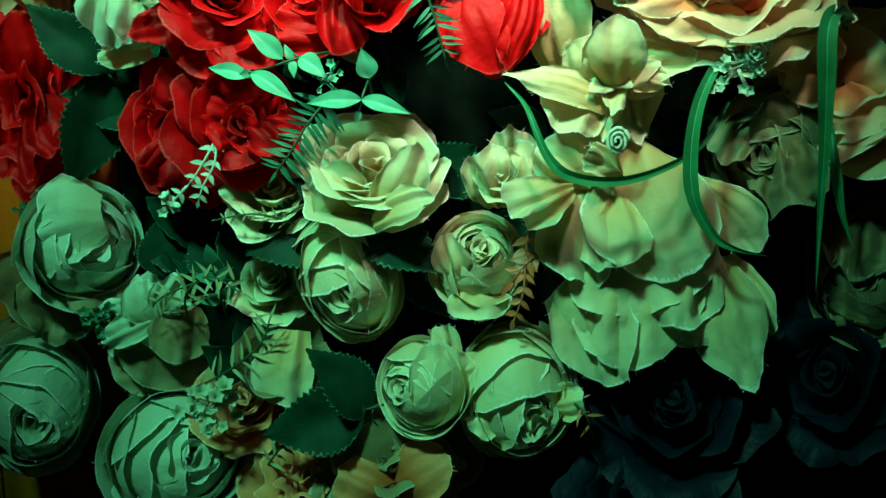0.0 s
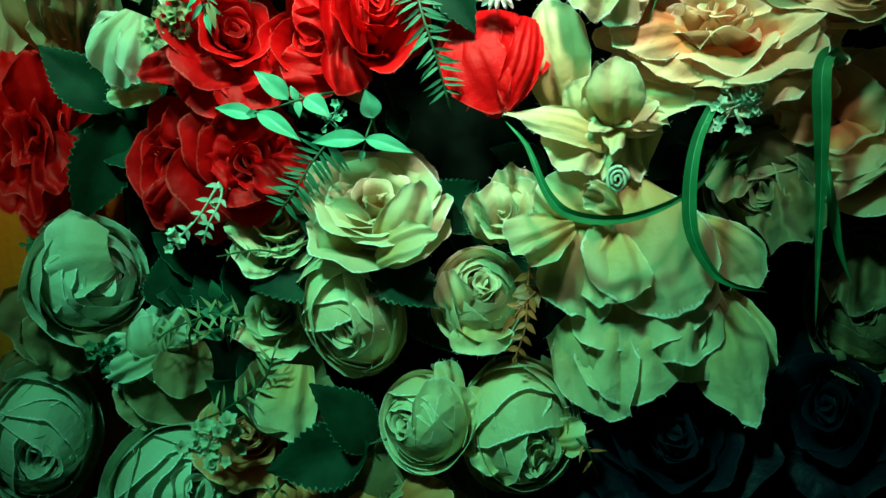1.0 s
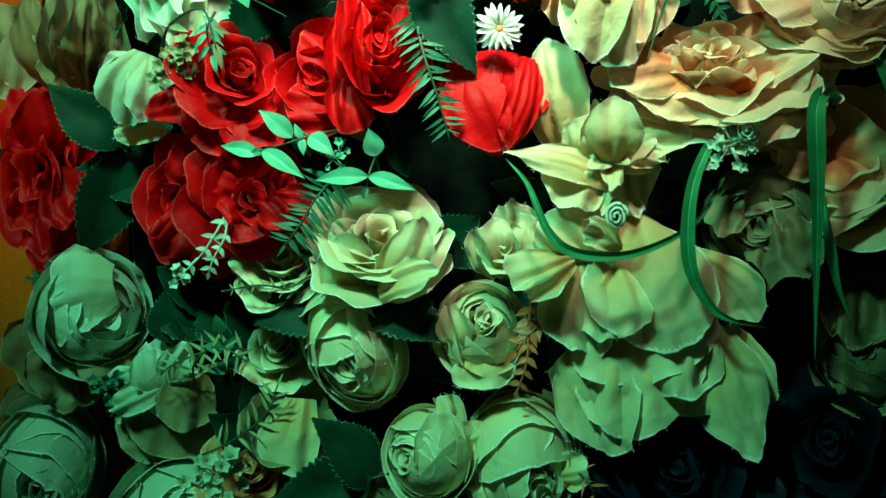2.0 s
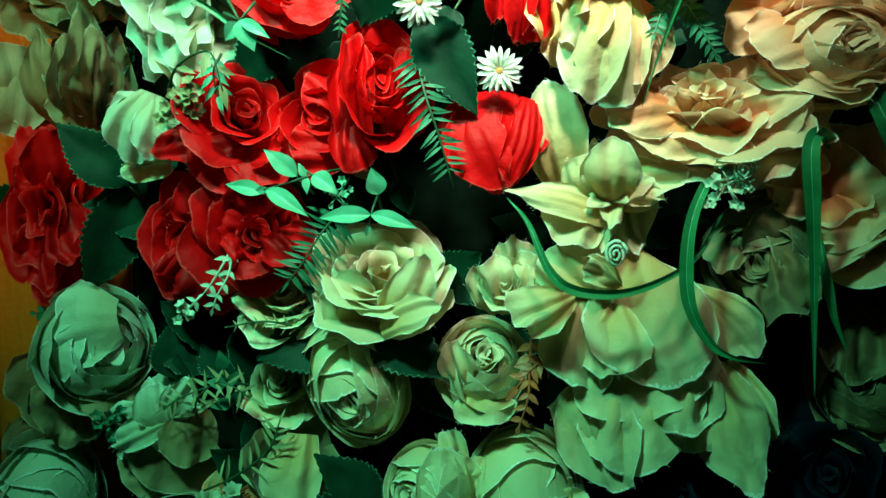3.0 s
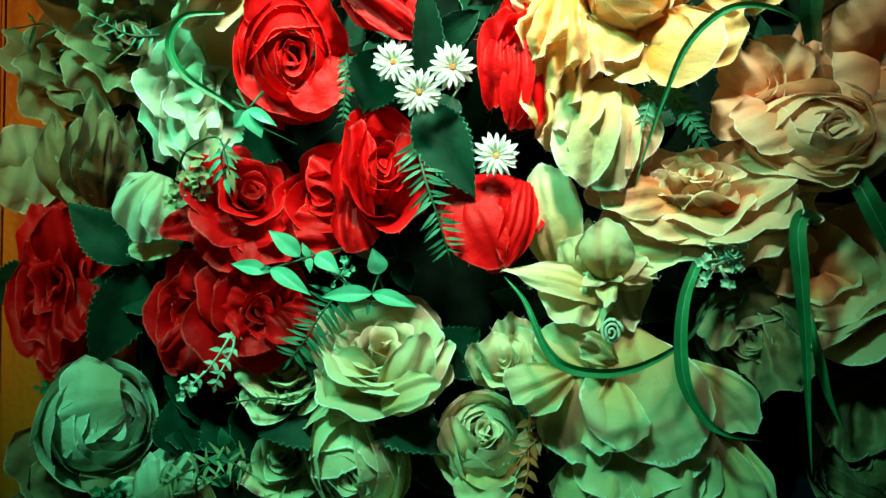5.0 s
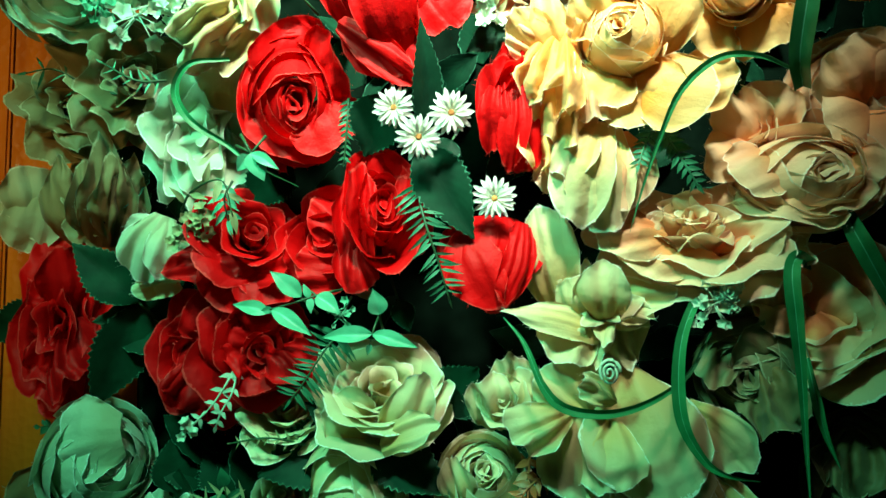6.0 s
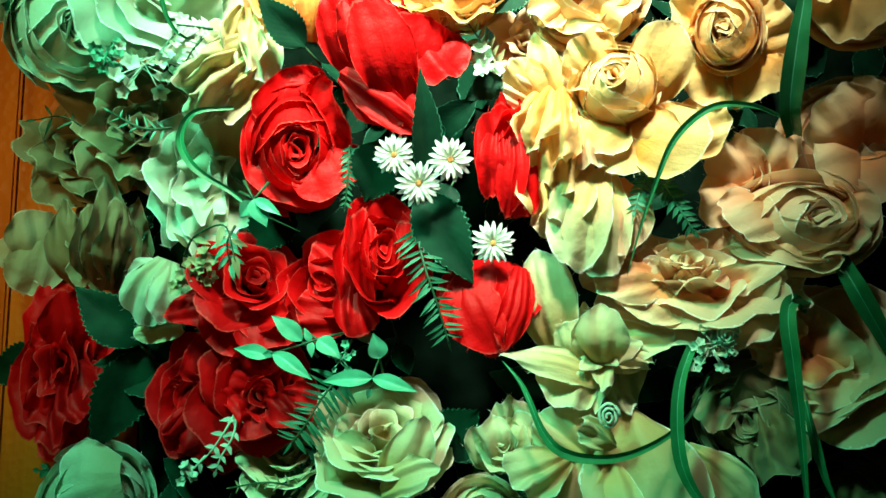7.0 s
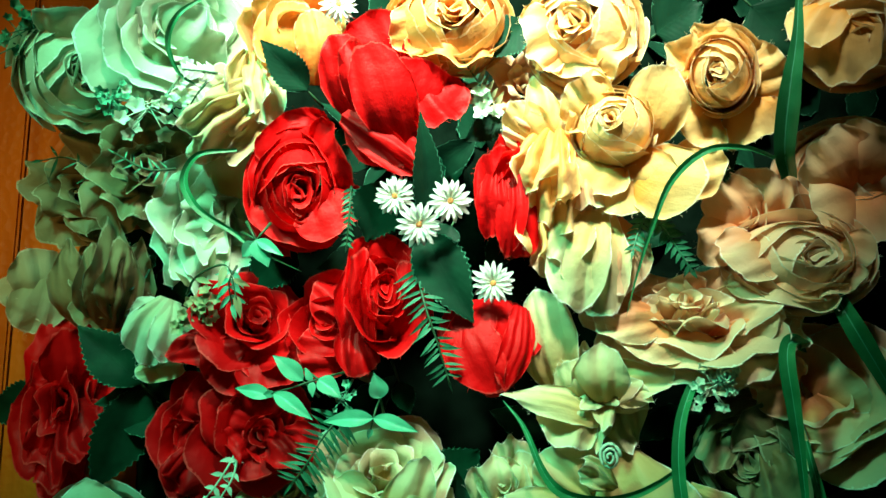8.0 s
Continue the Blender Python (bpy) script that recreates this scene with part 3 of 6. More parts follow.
def floret_sprig(label, stem, count, material, size, spread, normal=(0, -1, 0.3), seed=0, category="filler sprig"):
    """A wiry sprig with clusters of small five-petalled florets and round buds."""
    rng = random.Random(seed + 77)
    line = bezier(stem, 16)
    here = Vector(line[0])
    thing = tagged(new(category.replace(" ", "_"), None), label, category)
    thing.location = here
    sp, sf = tube([p - here for p in line], 0.0010, 5, 0.5)
    mesh_part("stem", sp, sf, material, thing)
    lp, lf, luv = leaf_grid(1.0, 0.62, 30, 0.35, 0.0, 5, 7, 1.9, seed, 0.5)
    N = Vector(normal).normalized()
    mesh = None
    for k in range(count):
        v = rng.uniform(0.35, 1.0)
        p = line[int(v * (len(line) - 1))] - here
        p2 = p + Vector((rng.uniform(-1, 1), rng.uniform(-0.6, 0.5), rng.uniform(-1, 1))) * spread
        if mesh is None:
            fp, ff, fu = [], [], []
            for q in range(5):
                m = Matrix.Rotation(q * 2 * math.pi / 5, 4, "Z") @ Matrix.Rotation(radians(58), 4, "X")
                o = len(fp)
                fp += [m @ Vector(c) for c in lp]
                ff += [tuple(i + o for i in f) for f in lf]
                fu += luv
            mesh = mesh_part("floret", fp, ff, material, thing, uvs=fu)
            ob = mesh
        else:
            ob = new("floret", mesh.data)
            ob.parent = thing
        n2 = N + Vector((rng.uniform(-0.9, 0.9), rng.uniform(-0.4, 0.4), rng.uniform(-0.6, 0.9)))
        ob.matrix_local = Matrix.Translation(p2) @ axes(n2, rng.uniform(0, 70)) @ Matrix.Scale(size * rng.uniform(0.7, 1.2), 4)
        tp, tf = tube([p, (p + p2) / 2 + N * 0.002, p2], 0.0006, 4, 0.8)
        mesh_part("twig", tp, tf, material, thing)
    return thing


def daisy(label, at, face, radius, seed=0, petals=18):
    rng = random.Random(seed + 31)
    thing = tagged(new("daisy", None), label, "daisy", "white daisies")
    thing.matrix_world = Matrix.Translation(at) @ axes(face, rng.uniform(0, 30)) @ Matrix.Scale(radius, 4)
    pts, faces, uvs = leaf_grid(0.86, 0.20, 16, 0.35, 0.0, 5, 9, 1.9, seed, 0.5)
    first = None
    for ring, (n, tilt, s, h) in enumerate(((petals, 4, 1.0, 0.0), (petals - 3, 20, 0.84, 0.04), (petals - 8, 42, 0.6, 0.07))):
        for k in range(n):
            m = Matrix.Rotation(2 * math.pi * (k + rng.uniform(-0.15, 0.15)) / n + ring * 0.2, 4, "Z") @ Matrix.Translation((0, 0.12, h)) @ Matrix.Rotation(radians(tilt + rng.uniform(-9, 9)), 4, "X") @ Matrix.Scale(s * rng.uniform(0.88, 1.08), 4)
            if first is None:
                first = mesh_part("petal", pts, faces, WHITE, thing, uvs=uvs)
                ob = first
            else:
                ob = new("petal", first.data)
                ob.parent = thing
            ob.matrix_local = m
    bm = bmesh.new()
    bmesh.ops.create_icosphere(bm, subdivisions=3, radius=0.13)
    for w in bm.verts:
        w.co *= 1 + 0.12 * noise.noise(w.co * 30)
        w.co.z *= 0.6
    me = bpy.data.meshes.new("heart")
    bm.to_mesh(me)
    bm.free()
    me.materials.append(YOLK)
    ob = new("heart", me)
    ob.parent = thing
    ob.location = (0, 0, 0.06)
    tagged(ob, "orange floret heart")
    return thing


def spiral_tendril(label, at, normal, radius, turns=2.6, material=None):
    m = axes(normal)
    line = []
    for k in range(40):
        v = k / 39
        a = v * turns * 2 * math.pi
        r = radius * (1 - 0.85 * v)
        line.append(Vector(at) + m.to_3x3() @ Vector((math.cos(a) * r, math.sin(a) * r * 1.25, 0.006 * v)))
    pts, faces = tube(line, 0.0012, 6, 0.8)
    return tagged(mesh_part("spiral_tendril", pts, faces, material or SILVER), label, "tendril")


# ---- room and backing ----


def box(name, lo, hi, material, parent=None, bevel=0.0):
    bm = bmesh.new()
    bmesh.ops.create_cube(bm, size=1.0)
    for w in bm.verts:
        w.co = Vector([lo[i] + (w.co[i] + 0.5) * (hi[i] - lo[i]) for i in range(3)])
    if bevel:
        bmesh.ops.bevel(bm, geom=bm.edges[:], offset=bevel, segments=2, affect="EDGES")
    me = bpy.data.meshes.new(name)
    bm.to_mesh(me)
    bm.free()
    me.materials.append(material)
    ob = new(name, me)
    ob.parent = parent
    return ob


WALL = 0.67
wall = tagged(box("wall_north", (-1.6, WALL + 0.014, 0), (1.6, WALL + 0.16, 2.8), PLASTER), "plaster wall behind orange lacquered boards", "wall", kind="structure")
tagged(box("wall_south", (-1.6, -2.2, 0), (1.6, -2.05, 2.8), PLASTER), "dark plaster wall", "wall", kind="structure")
tagged(box("wall_west", (-1.75, -2.05, 0), (-1.6, WALL + 0.16, 2.8), PLASTER), "dark plaster wall", "wall", kind="structure")
tagged(box("wall_east", (1.6, -2.05, 0), (1.75, WALL + 0.16, 2.8), PLASTER), "dark plaster wall", "wall", kind="structure")
tagged(box("floor", (-1.75, -2.2, -0.1), (1.75, WALL + 0.16, 0), PLASTER), "dark plain floor", "floor", kind="structure")
tagged(box("ceiling", (-1.75, -2.2, 2.8), (1.75, WALL + 0.16, 2.9), PLASTER), "dark plain ceiling", "ceiling", kind="structure")

PLANK = 0.092
for k in range(-17, 17):
    box("plank", (PLANK * k + 0.025 + 0.0012, WALL, 0.02), (PLANK * (k + 1) + 0.025 - 0.0012, WALL + 0.013, 2.78), WOOD, wall, 0.0025)


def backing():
    """An added lumpy sheet behind the flowers, coloured near black as shade in gaps."""
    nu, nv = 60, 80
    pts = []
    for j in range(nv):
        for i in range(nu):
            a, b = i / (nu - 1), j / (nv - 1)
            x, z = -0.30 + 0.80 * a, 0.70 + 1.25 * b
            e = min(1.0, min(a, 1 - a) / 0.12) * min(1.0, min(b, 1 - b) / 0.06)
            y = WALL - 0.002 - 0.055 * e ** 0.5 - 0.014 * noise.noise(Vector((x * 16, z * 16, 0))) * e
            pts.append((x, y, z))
    return tagged(mesh_part("foam_backing", pts, grid_faces(nu, nv), GAP_SHADE), "added near-black green sheet on boards, coloured as shade between flowers", "floral foam")


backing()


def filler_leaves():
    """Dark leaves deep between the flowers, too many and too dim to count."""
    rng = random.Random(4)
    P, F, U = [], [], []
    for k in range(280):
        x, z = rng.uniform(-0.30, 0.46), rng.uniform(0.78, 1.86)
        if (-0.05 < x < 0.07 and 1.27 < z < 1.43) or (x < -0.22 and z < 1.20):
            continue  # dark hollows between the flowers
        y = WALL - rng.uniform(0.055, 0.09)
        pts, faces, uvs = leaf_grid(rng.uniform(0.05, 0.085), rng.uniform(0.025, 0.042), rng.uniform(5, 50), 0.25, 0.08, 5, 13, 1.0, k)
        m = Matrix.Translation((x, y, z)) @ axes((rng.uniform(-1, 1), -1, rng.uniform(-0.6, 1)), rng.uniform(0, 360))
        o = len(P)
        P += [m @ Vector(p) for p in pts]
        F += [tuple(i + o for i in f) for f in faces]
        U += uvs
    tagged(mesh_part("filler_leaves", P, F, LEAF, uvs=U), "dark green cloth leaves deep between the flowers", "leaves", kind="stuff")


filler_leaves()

# ---- flowers and greenery ----

# cream flowers in the lower half
flower = bloom('cream cloth rose open to a wide cup above dark leaves', (-0.050, 0.524, 1.287), (0.129, -0.704, 0.698), 0.0465, CREAM, 'cup', 1, category='rose')
petal(flower, (-0.038, 0.511, 1.251), (-0.017, 0.486, 1.304), 0.0428, (0.268, -0.883, 0.386), CREAM, 0.14, 0.35, 0.12, 0.1, 0.05, 1, 0.7)
petal(flower, (-0.062, 0.515, 1.253), (-0.087, 0.503, 1.285), 0.0479, (-0.091, -0.871, 0.482), CREAM, 0.15, 0.2, 0.12, 0.1, 0.05, 2, 0.7)
petal(flower, (-0.049, 0.498, 1.249), (-0.008, 0.479, 1.269), 0.0307, (0.183, -0.792, 0.583), CREAM, 0.15, 0.2, 0.12, 0.1, 0.05, 3, 0.45)
flower = bloom('flat cream cloth rose tucked under a red flower', (-0.128, 0.547, 1.271), (0.033, -0.767, 0.641), 0.0353, CREAM, 'cup', 2, category='rose')
flower = ball_rose('half-closed cream cloth rose hanging over dark leaves', (-0.070, 0.520, 1.202), (0.10, -0.98, -0.12), 0.043, CREAM, 3, roll=24, squash=(0.84, 1.16, 0.9), lean=14, towards=200)
flower = ball_rose('cream cloth rose with a tight peach whorled heart', (0.027, 0.513, 1.224), (0.02, -0.82, 0.57), 0.0335, CREAM, 4, squash=(0.95, 1.1, 1.0), rows=SUNK)
petal(flower, (0.025, 0.508, 1.204), (0.026, 0.499, 1.178), 0.0484, (-0.047, -0.999, -0.016), CREAM, 0.15, 0, 0.12, 0.1, 0.05, 4, 0.45)
petal(flower, (0.015, 0.509, 1.204), (0.000, 0.501, 1.238), 0.0321, (-0.426, -0.865, 0.265), CREAM, 0.15, 0, 0.12, 0.1, 0.05, 5, 0.45)
flower = ball_rose('small cream cloth rose with a sideways cup', (-0.020, 0.508, 1.128), (-0.50, -0.84, 0.20), 0.0345, CREAM, 5, lean=15, towards=200)
petal(flower, (0.003, 0.518, 1.132), (-0.002, 0.513, 1.174), 0.0233, (0.095, -0.866, 0.491), CREAM, 0.1, 0, 0.12, 0.1, 0.05, 6, 0.45)
petal(flower, (-0.006, 0.510, 1.095), (0.000, 0.502, 1.161), 0.0577, (0.310, -0.788, 0.531), CREAM, 0.15, 0, 0.12, 0.1, 0.05, 7, 0.45)
flower = ball_rose('round cream cloth rose with a full petalled heart', (0.056, 0.505, 1.122), (0.0, -0.99, 0.10), 0.0445, CREAM, 6, squash=(0.94, 1.12, 0.9), lean=26, towards=-50)
petal(flower, (0.036, 0.514, 1.138), (0.012, 0.507, 1.136), 0.0331, (-0.264, -0.885, 0.384), CREAM, 0.12, 0, 0.12, 0.1, 0.05, 13, 0.45)
petal(flower, (0.040, 0.510, 1.111), (0.016, 0.501, 1.102), 0.0373, (-0.271, -0.863, 0.427), CREAM, 0.12, 0, 0.12, 0.1, 0.05, 14, 0.45)
petal(flower, (0.081, 0.505, 1.113), (0.101, 0.494, 1.123), 0.0286, (0.156, -0.887, 0.435), CREAM, 0.12, 0, 0.12, 0.1, 0.05, 15, 0.45)
flower = bloom('crumpled cream cloth bud between two roses', (0.041, 0.501, 1.281), (-0.180, -0.955, 0.236), 0.0186, CREAM, 'globe', 8, category='rose')
petal(flower, (0.047, 0.514, 1.259), (0.059, 0.495, 1.305), 0.0394, (0.111, -0.978, 0.179), CREAM, 0.15, 0, 0.12, 0.1, 0.1, 17, 0.45)
petal(flower, (0.043, 0.514, 1.259), (0.044, 0.498, 1.314), 0.0434, (-0.081, -0.957, 0.277), CREAM, 0.15, 0, 0.12, 0.1, 0.1, 18, 0.45)
petal(flower, (0.040, 0.510, 1.257), (0.022, 0.492, 1.299), 0.0392, (-0.374, -0.910, 0.177), CREAM, 0.18, 0, 0.12, 0.1, 0.1, 19, 0.45)
flower = bloom('large limp cream cloth bloom with broad crumpled petals', (0.125, 0.504, 1.265), (-0.235, -0.963, -0.135), 0.0237, CREAM, 'limp', 7, category='rose')
petal(flower, (0.086, 0.483, 1.273), (0.041, 0.473, 1.259), 0.0450, (-0.264, -0.898, 0.351), CREAM, 0.07, 0, 0.08, 0.06, 0.10, 20, 0.25, 0.04)
petal(flower, (0.102, 0.488, 1.274), (0.072, 0.489, 1.310), 0.0571, (-0.291, -0.891, 0.347), CREAM, 0.07, 0, 0.08, 0.06, 0.10, 21, 0.25, 0.04)
petal(flower, (0.117, 0.476, 1.282), (0.090, 0.472, 1.298), 0.0258, (-0.315, -0.845, 0.432), CREAM, 0.07, 0, 0.08, 0.06, 0.10, 22, 0.25, 0.04)
petal(flower, (0.174, 0.499, 1.278), (0.219, 0.487, 1.226), 0.0505, (-0.233, -0.972, 0.044), CREAM, 0.07, 0.4, 0.08, 0.06, 0.10, 23, 0.25, 0.04)
petal(flower, (0.200, 0.499, 1.226), (0.228, 0.488, 1.168), 0.0355, (-0.176, -0.974, 0.144), CREAM, 0.07, 0.3, 0.08, 0.06, 0.10, 24, 0.25, 0.04)
petal(flower, (0.103, 0.508, 1.221), (0.114, 0.488, 1.136), 0.0680, (-0.389, -0.910, 0.142), CREAM, 0.07, 0.1, 0.08, 0.06, 0.10, 25, 0.25, 0.04)
petal(flower, (0.122, 0.504, 1.234), (0.135, 0.484, 1.165), 0.1144, (-0.233, -0.956, 0.176), CREAM, 0.07, 0, 0.08, 0.06, 0.10, 26, 0.25, 0.04)
petal(flower, (0.176, 0.497, 1.231), (0.209, 0.473, 1.136), 0.0584, (-0.234, -0.963, 0.135), CREAM, 0.07, 0.35, 0.08, 0.06, 0.10, 27, 0.25, 0.04)
petal(flower, (0.127, 0.494, 1.258), (0.140, 0.478, 1.190), 0.1158, (-0.247, -0.960, 0.131), CREAM, 0.07, 0, 0.08, 0.06, 0.10, 28, 0.25, 0.04)
petal(flower, (0.108, 0.504, 1.291), (0.087, 0.478, 1.210), 0.0580, (-0.353, -0.928, 0.117), CREAM, 0.07, 0, 0.08, 0.06, 0.10, 29, 0.25, 0.04)
petal(flower, (0.127, 0.501, 1.305), (0.149, 0.467, 1.212), 0.0952, (-0.194, -0.971, 0.141), CREAM, 0.07, 0.1, 0.08, 0.06, 0.10, 30, 0.25, 0.04)
petal(flower, (0.159, 0.494, 1.235), (0.165, 0.475, 1.181), 0.0657, (-0.206, -0.962, 0.177), CREAM, 0.07, 0, 0.08, 0.06, 0.10, 31, 0.25, 0.04)
petal(flower, (0.117, 0.487, 1.267), (0.108, 0.474, 1.219), 0.0607, (-0.328, -0.930, 0.164), CREAM, 0.07, 0, 0.08, 0.06, 0.10, 32, 0.25, 0.04)
petal(flower, (0.112, 0.507, 1.209), (0.120, 0.484, 1.149), 0.0478, (-0.308, -0.936, 0.168), CREAM, 0.07, 0.1, 0.08, 0.06, 0.10, 33, 0.25, 0.04)
petal(flower, (0.137, 0.499, 1.236), (0.126, 0.484, 1.148), 0.0750, (-0.250, -0.956, 0.150), CREAM, 0.07, 0, 0.08, 0.06, 0.10, 210, 0.35, 0.04)
petal(flower, (0.166, 0.499, 1.242), (0.172, 0.482, 1.160), 0.0700, (-0.200, -0.965, 0.150), CREAM, 0.07, 0, 0.08, 0.06, 0.10, 211, 0.35, 0.04)
flower = bloom('cream cloth flower with creased pointed petals', (0.109, 0.480, 1.349), (-0.195, -0.955, 0.225), 0.0264, CREAM, 'pointed', 9, category='rose')
petal(flower, (0.087, 0.506, 1.344), (0.067, 0.477, 1.421), 0.0484, (-0.347, -0.929, 0.133), CREAM, 0.12, 0.1, 0.12, 0.1, 0.05, 34, 0.45)
petal(flower, (0.122, 0.501, 1.352), (0.132, 0.492, 1.308), 0.0584, (-0.119, -0.989, -0.083), CREAM, 0.12, 0.2, 0.12, 0.1, 0.16, 35, 0.45)
petal(flower, (0.116, 0.491, 1.352), (0.163, 0.472, 1.360), 0.0410, (-0.097, -0.944, 0.316), CREAM, 0.1, 0.4, 0.12, 0.1, 0.05, 36, 0.45)
petal(flower, (0.119, 0.487, 1.348), (0.146, 0.470, 1.340), 0.0324, (-0.111, -0.968, 0.224), CREAM, 0.1, 0.7, 0.12, 0.1, 0.05, 37, 0.45)
petal(flower, (0.101, 0.490, 1.338), (0.090, 0.472, 1.373), 0.0409, (-0.467, -0.872, 0.143), CREAM, 0.15, 0.1, 0.12, 0.1, 0.05, 38, 0.45)
petal(flower, (0.113, 0.481, 1.339), (0.107, 0.458, 1.383), 0.0441, (-0.298, -0.923, 0.243), CREAM, 0.2, 0.2, 0.12, 0.1, 0.05, 39, 0.45)
petal(flower, (0.099, 0.490, 1.338), (0.077, 0.476, 1.310), 0.0528, (-0.277, -0.959, -0.056), CREAM, 0.1, 0.2, 0.12, 0.1, 0.08, 40, 0.45)
petal(flower, (0.109, 0.482, 1.329), (0.039, 0.470, 1.347), 0.0322, (-0.280, -0.870, 0.407), CREAM, 0.08, 0.7, 0.12, 0.1, 0.05, 41, 0.45)
flower = bloom('peach cloth flower crowded with folded petals', (0.179, 0.478, 1.400), (-0.271, -0.856, 0.441), 0.0560, PEACH, 'ruffled', 10, squash=(1.08, 0.68, 1), category='rose')
petal(flower, (0.207, 0.480, 1.400), (0.243, 0.470, 1.388), 0.0450, (-0.167, -0.986, 0.027), PEACH, 0.1, 0, 0.12, 0.1, 0.05, 42, 0.45)
petal(flower, (0.156, 0.474, 1.400), (0.109, 0.464, 1.396), 0.0486, (-0.462, -0.876, 0.141), PEACH, 0.16, 0, 0.12, 0.1, 0.05, 43, 0.45)
petal(flower, (0.160, 0.472, 1.390), (0.135, 0.463, 1.373), 0.0522, (-0.388, -0.910, -0.147), PEACH, 0.16, 0, 0.12, 0.1, 0.05, 44, 0.45)
petal(flower, (0.198, 0.470, 1.391), (0.213, 0.458, 1.374), 0.0559, (-0.162, -0.974, -0.158), PEACH, 0.16, 0, 0.12, 0.1, 0.05, 45, 0.45)
petal(flower, (0.177, 0.467, 1.388), (0.167, 0.460, 1.362), 0.0715, (-0.324, -0.935, -0.146), PEACH, 0.16, 0, 0.12, 0.1, 0.05, 46, 0.45)
petal(flower, (0.183, 0.481, 1.405), (0.158, 0.468, 1.429), 0.0453, (-0.385, -0.860, 0.334), PEACH, 0.1, 0.3, 0.12, 0.1, 0.05, 47, 0.45)
flower = ball_rose('cream cloth rose turned downwards, coloured as shaded', (0.225, 0.498, 1.299), (-0.30, -0.92, -0.20), 0.04, SHADED_CREAM, 11, lean=10, towards=180)
petal(flower, (0.237, 0.497, 1.305), (0.209, 0.481, 1.333), 0.0529, (-0.483, -0.782, 0.393), SHADED_CREAM, 0.12, 0.2, 0.12, 0.1, 0.05, 48, 0.45)
petal(flower, (0.221, 0.487, 1.308), (0.230, 0.474, 1.258), 0.0563, (-0.318, -0.944, 0.084), SHADED_CREAM, 0.14, 0, 0.12, 0.1, 0.2, 49, 0.45)
petal(flower, (0.212, 0.502, 1.320), (0.186, 0.492, 1.295), 0.0347, (-0.563, -0.824, 0.067), SHADED_CREAM, 0.12, 0, 0.12, 0.1, 0.05, 50, 0.45)
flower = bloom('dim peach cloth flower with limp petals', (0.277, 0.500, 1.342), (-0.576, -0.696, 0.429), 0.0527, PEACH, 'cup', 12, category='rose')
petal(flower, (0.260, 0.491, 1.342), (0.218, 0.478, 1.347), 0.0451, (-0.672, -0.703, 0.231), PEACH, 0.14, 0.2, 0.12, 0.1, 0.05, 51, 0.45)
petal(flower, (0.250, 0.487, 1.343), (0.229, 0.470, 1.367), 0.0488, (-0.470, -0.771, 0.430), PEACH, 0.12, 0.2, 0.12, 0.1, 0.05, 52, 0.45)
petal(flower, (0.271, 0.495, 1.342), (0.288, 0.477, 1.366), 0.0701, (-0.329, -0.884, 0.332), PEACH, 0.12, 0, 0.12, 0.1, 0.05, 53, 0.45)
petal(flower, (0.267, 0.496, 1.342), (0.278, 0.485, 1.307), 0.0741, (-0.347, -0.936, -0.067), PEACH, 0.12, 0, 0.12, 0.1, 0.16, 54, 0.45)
flower = ball_rose('cream cloth flower coloured darker for shade', (0.306, 0.513, 1.216), (-0.589, -0.775, 0.228), 0.047, SHADED_CREAM, 13, squash=(0.85, 1.15, 0.9))
petal(flower, (0.304, 0.512, 1.257), (0.289, 0.494, 1.215), 0.0596, (-0.591, -0.790, 0.167), SHADED_CREAM, 0.12, 0, 0.12, 0.1, 0.16, 55, 0.45)
petal(flower, (0.310, 0.518, 1.224), (0.306, 0.501, 1.160), 0.0652, (-0.594, -0.796, 0.118), SHADED_CREAM, 0.12, 0.2, 0.12, 0.1, 0.16, 56, 0.45)
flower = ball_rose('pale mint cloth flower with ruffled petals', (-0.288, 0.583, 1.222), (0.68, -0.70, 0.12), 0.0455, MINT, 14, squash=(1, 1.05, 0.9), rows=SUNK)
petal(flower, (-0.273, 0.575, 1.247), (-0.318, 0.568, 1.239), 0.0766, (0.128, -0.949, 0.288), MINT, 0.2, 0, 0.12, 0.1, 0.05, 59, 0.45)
flower = bloom('cream cloth flower under a mint one, coloured as shaded', (-0.335, 0.620, 1.168), (0.366, -0.930, -0.007), 0.0273, SHADED_CREAM, 'limp', 15, category='rose')
petal(flower, (-0.329, 0.615, 1.209), (-0.375, 0.611, 1.155), 0.0782, (0.279, -0.930, 0.239), SHADED_CREAM, 0.15, 0, 0.12, 0.1, 0.05, 60, 0.45)
petal(flower, (-0.315, 0.606, 1.201), (-0.320, 0.589, 1.139), 0.0813, (0.456, -0.878, 0.144), SHADED_CREAM, 0.15, 0, 0.12, 0.1, 0.16, 61, 0.45)
petal(flower, (-0.299, 0.602, 1.197), (-0.274, 0.578, 1.158), 0.0613, (0.610, -0.781, 0.134), SHADED_CREAM, 0.15, 0, 0.12, 0.1, 0.05, 62, 0.45)
petal(flower, (-0.366, 0.638, 1.149), (-0.391, 0.631, 1.108), 0.0563, (0.303, -0.927, 0.220), SHADED_CREAM, 0.15, 0, 0.12, 0.1, 0.05, 63, 0.45)
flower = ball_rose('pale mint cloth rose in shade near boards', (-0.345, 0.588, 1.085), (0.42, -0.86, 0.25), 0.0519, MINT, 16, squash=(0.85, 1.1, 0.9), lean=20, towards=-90)
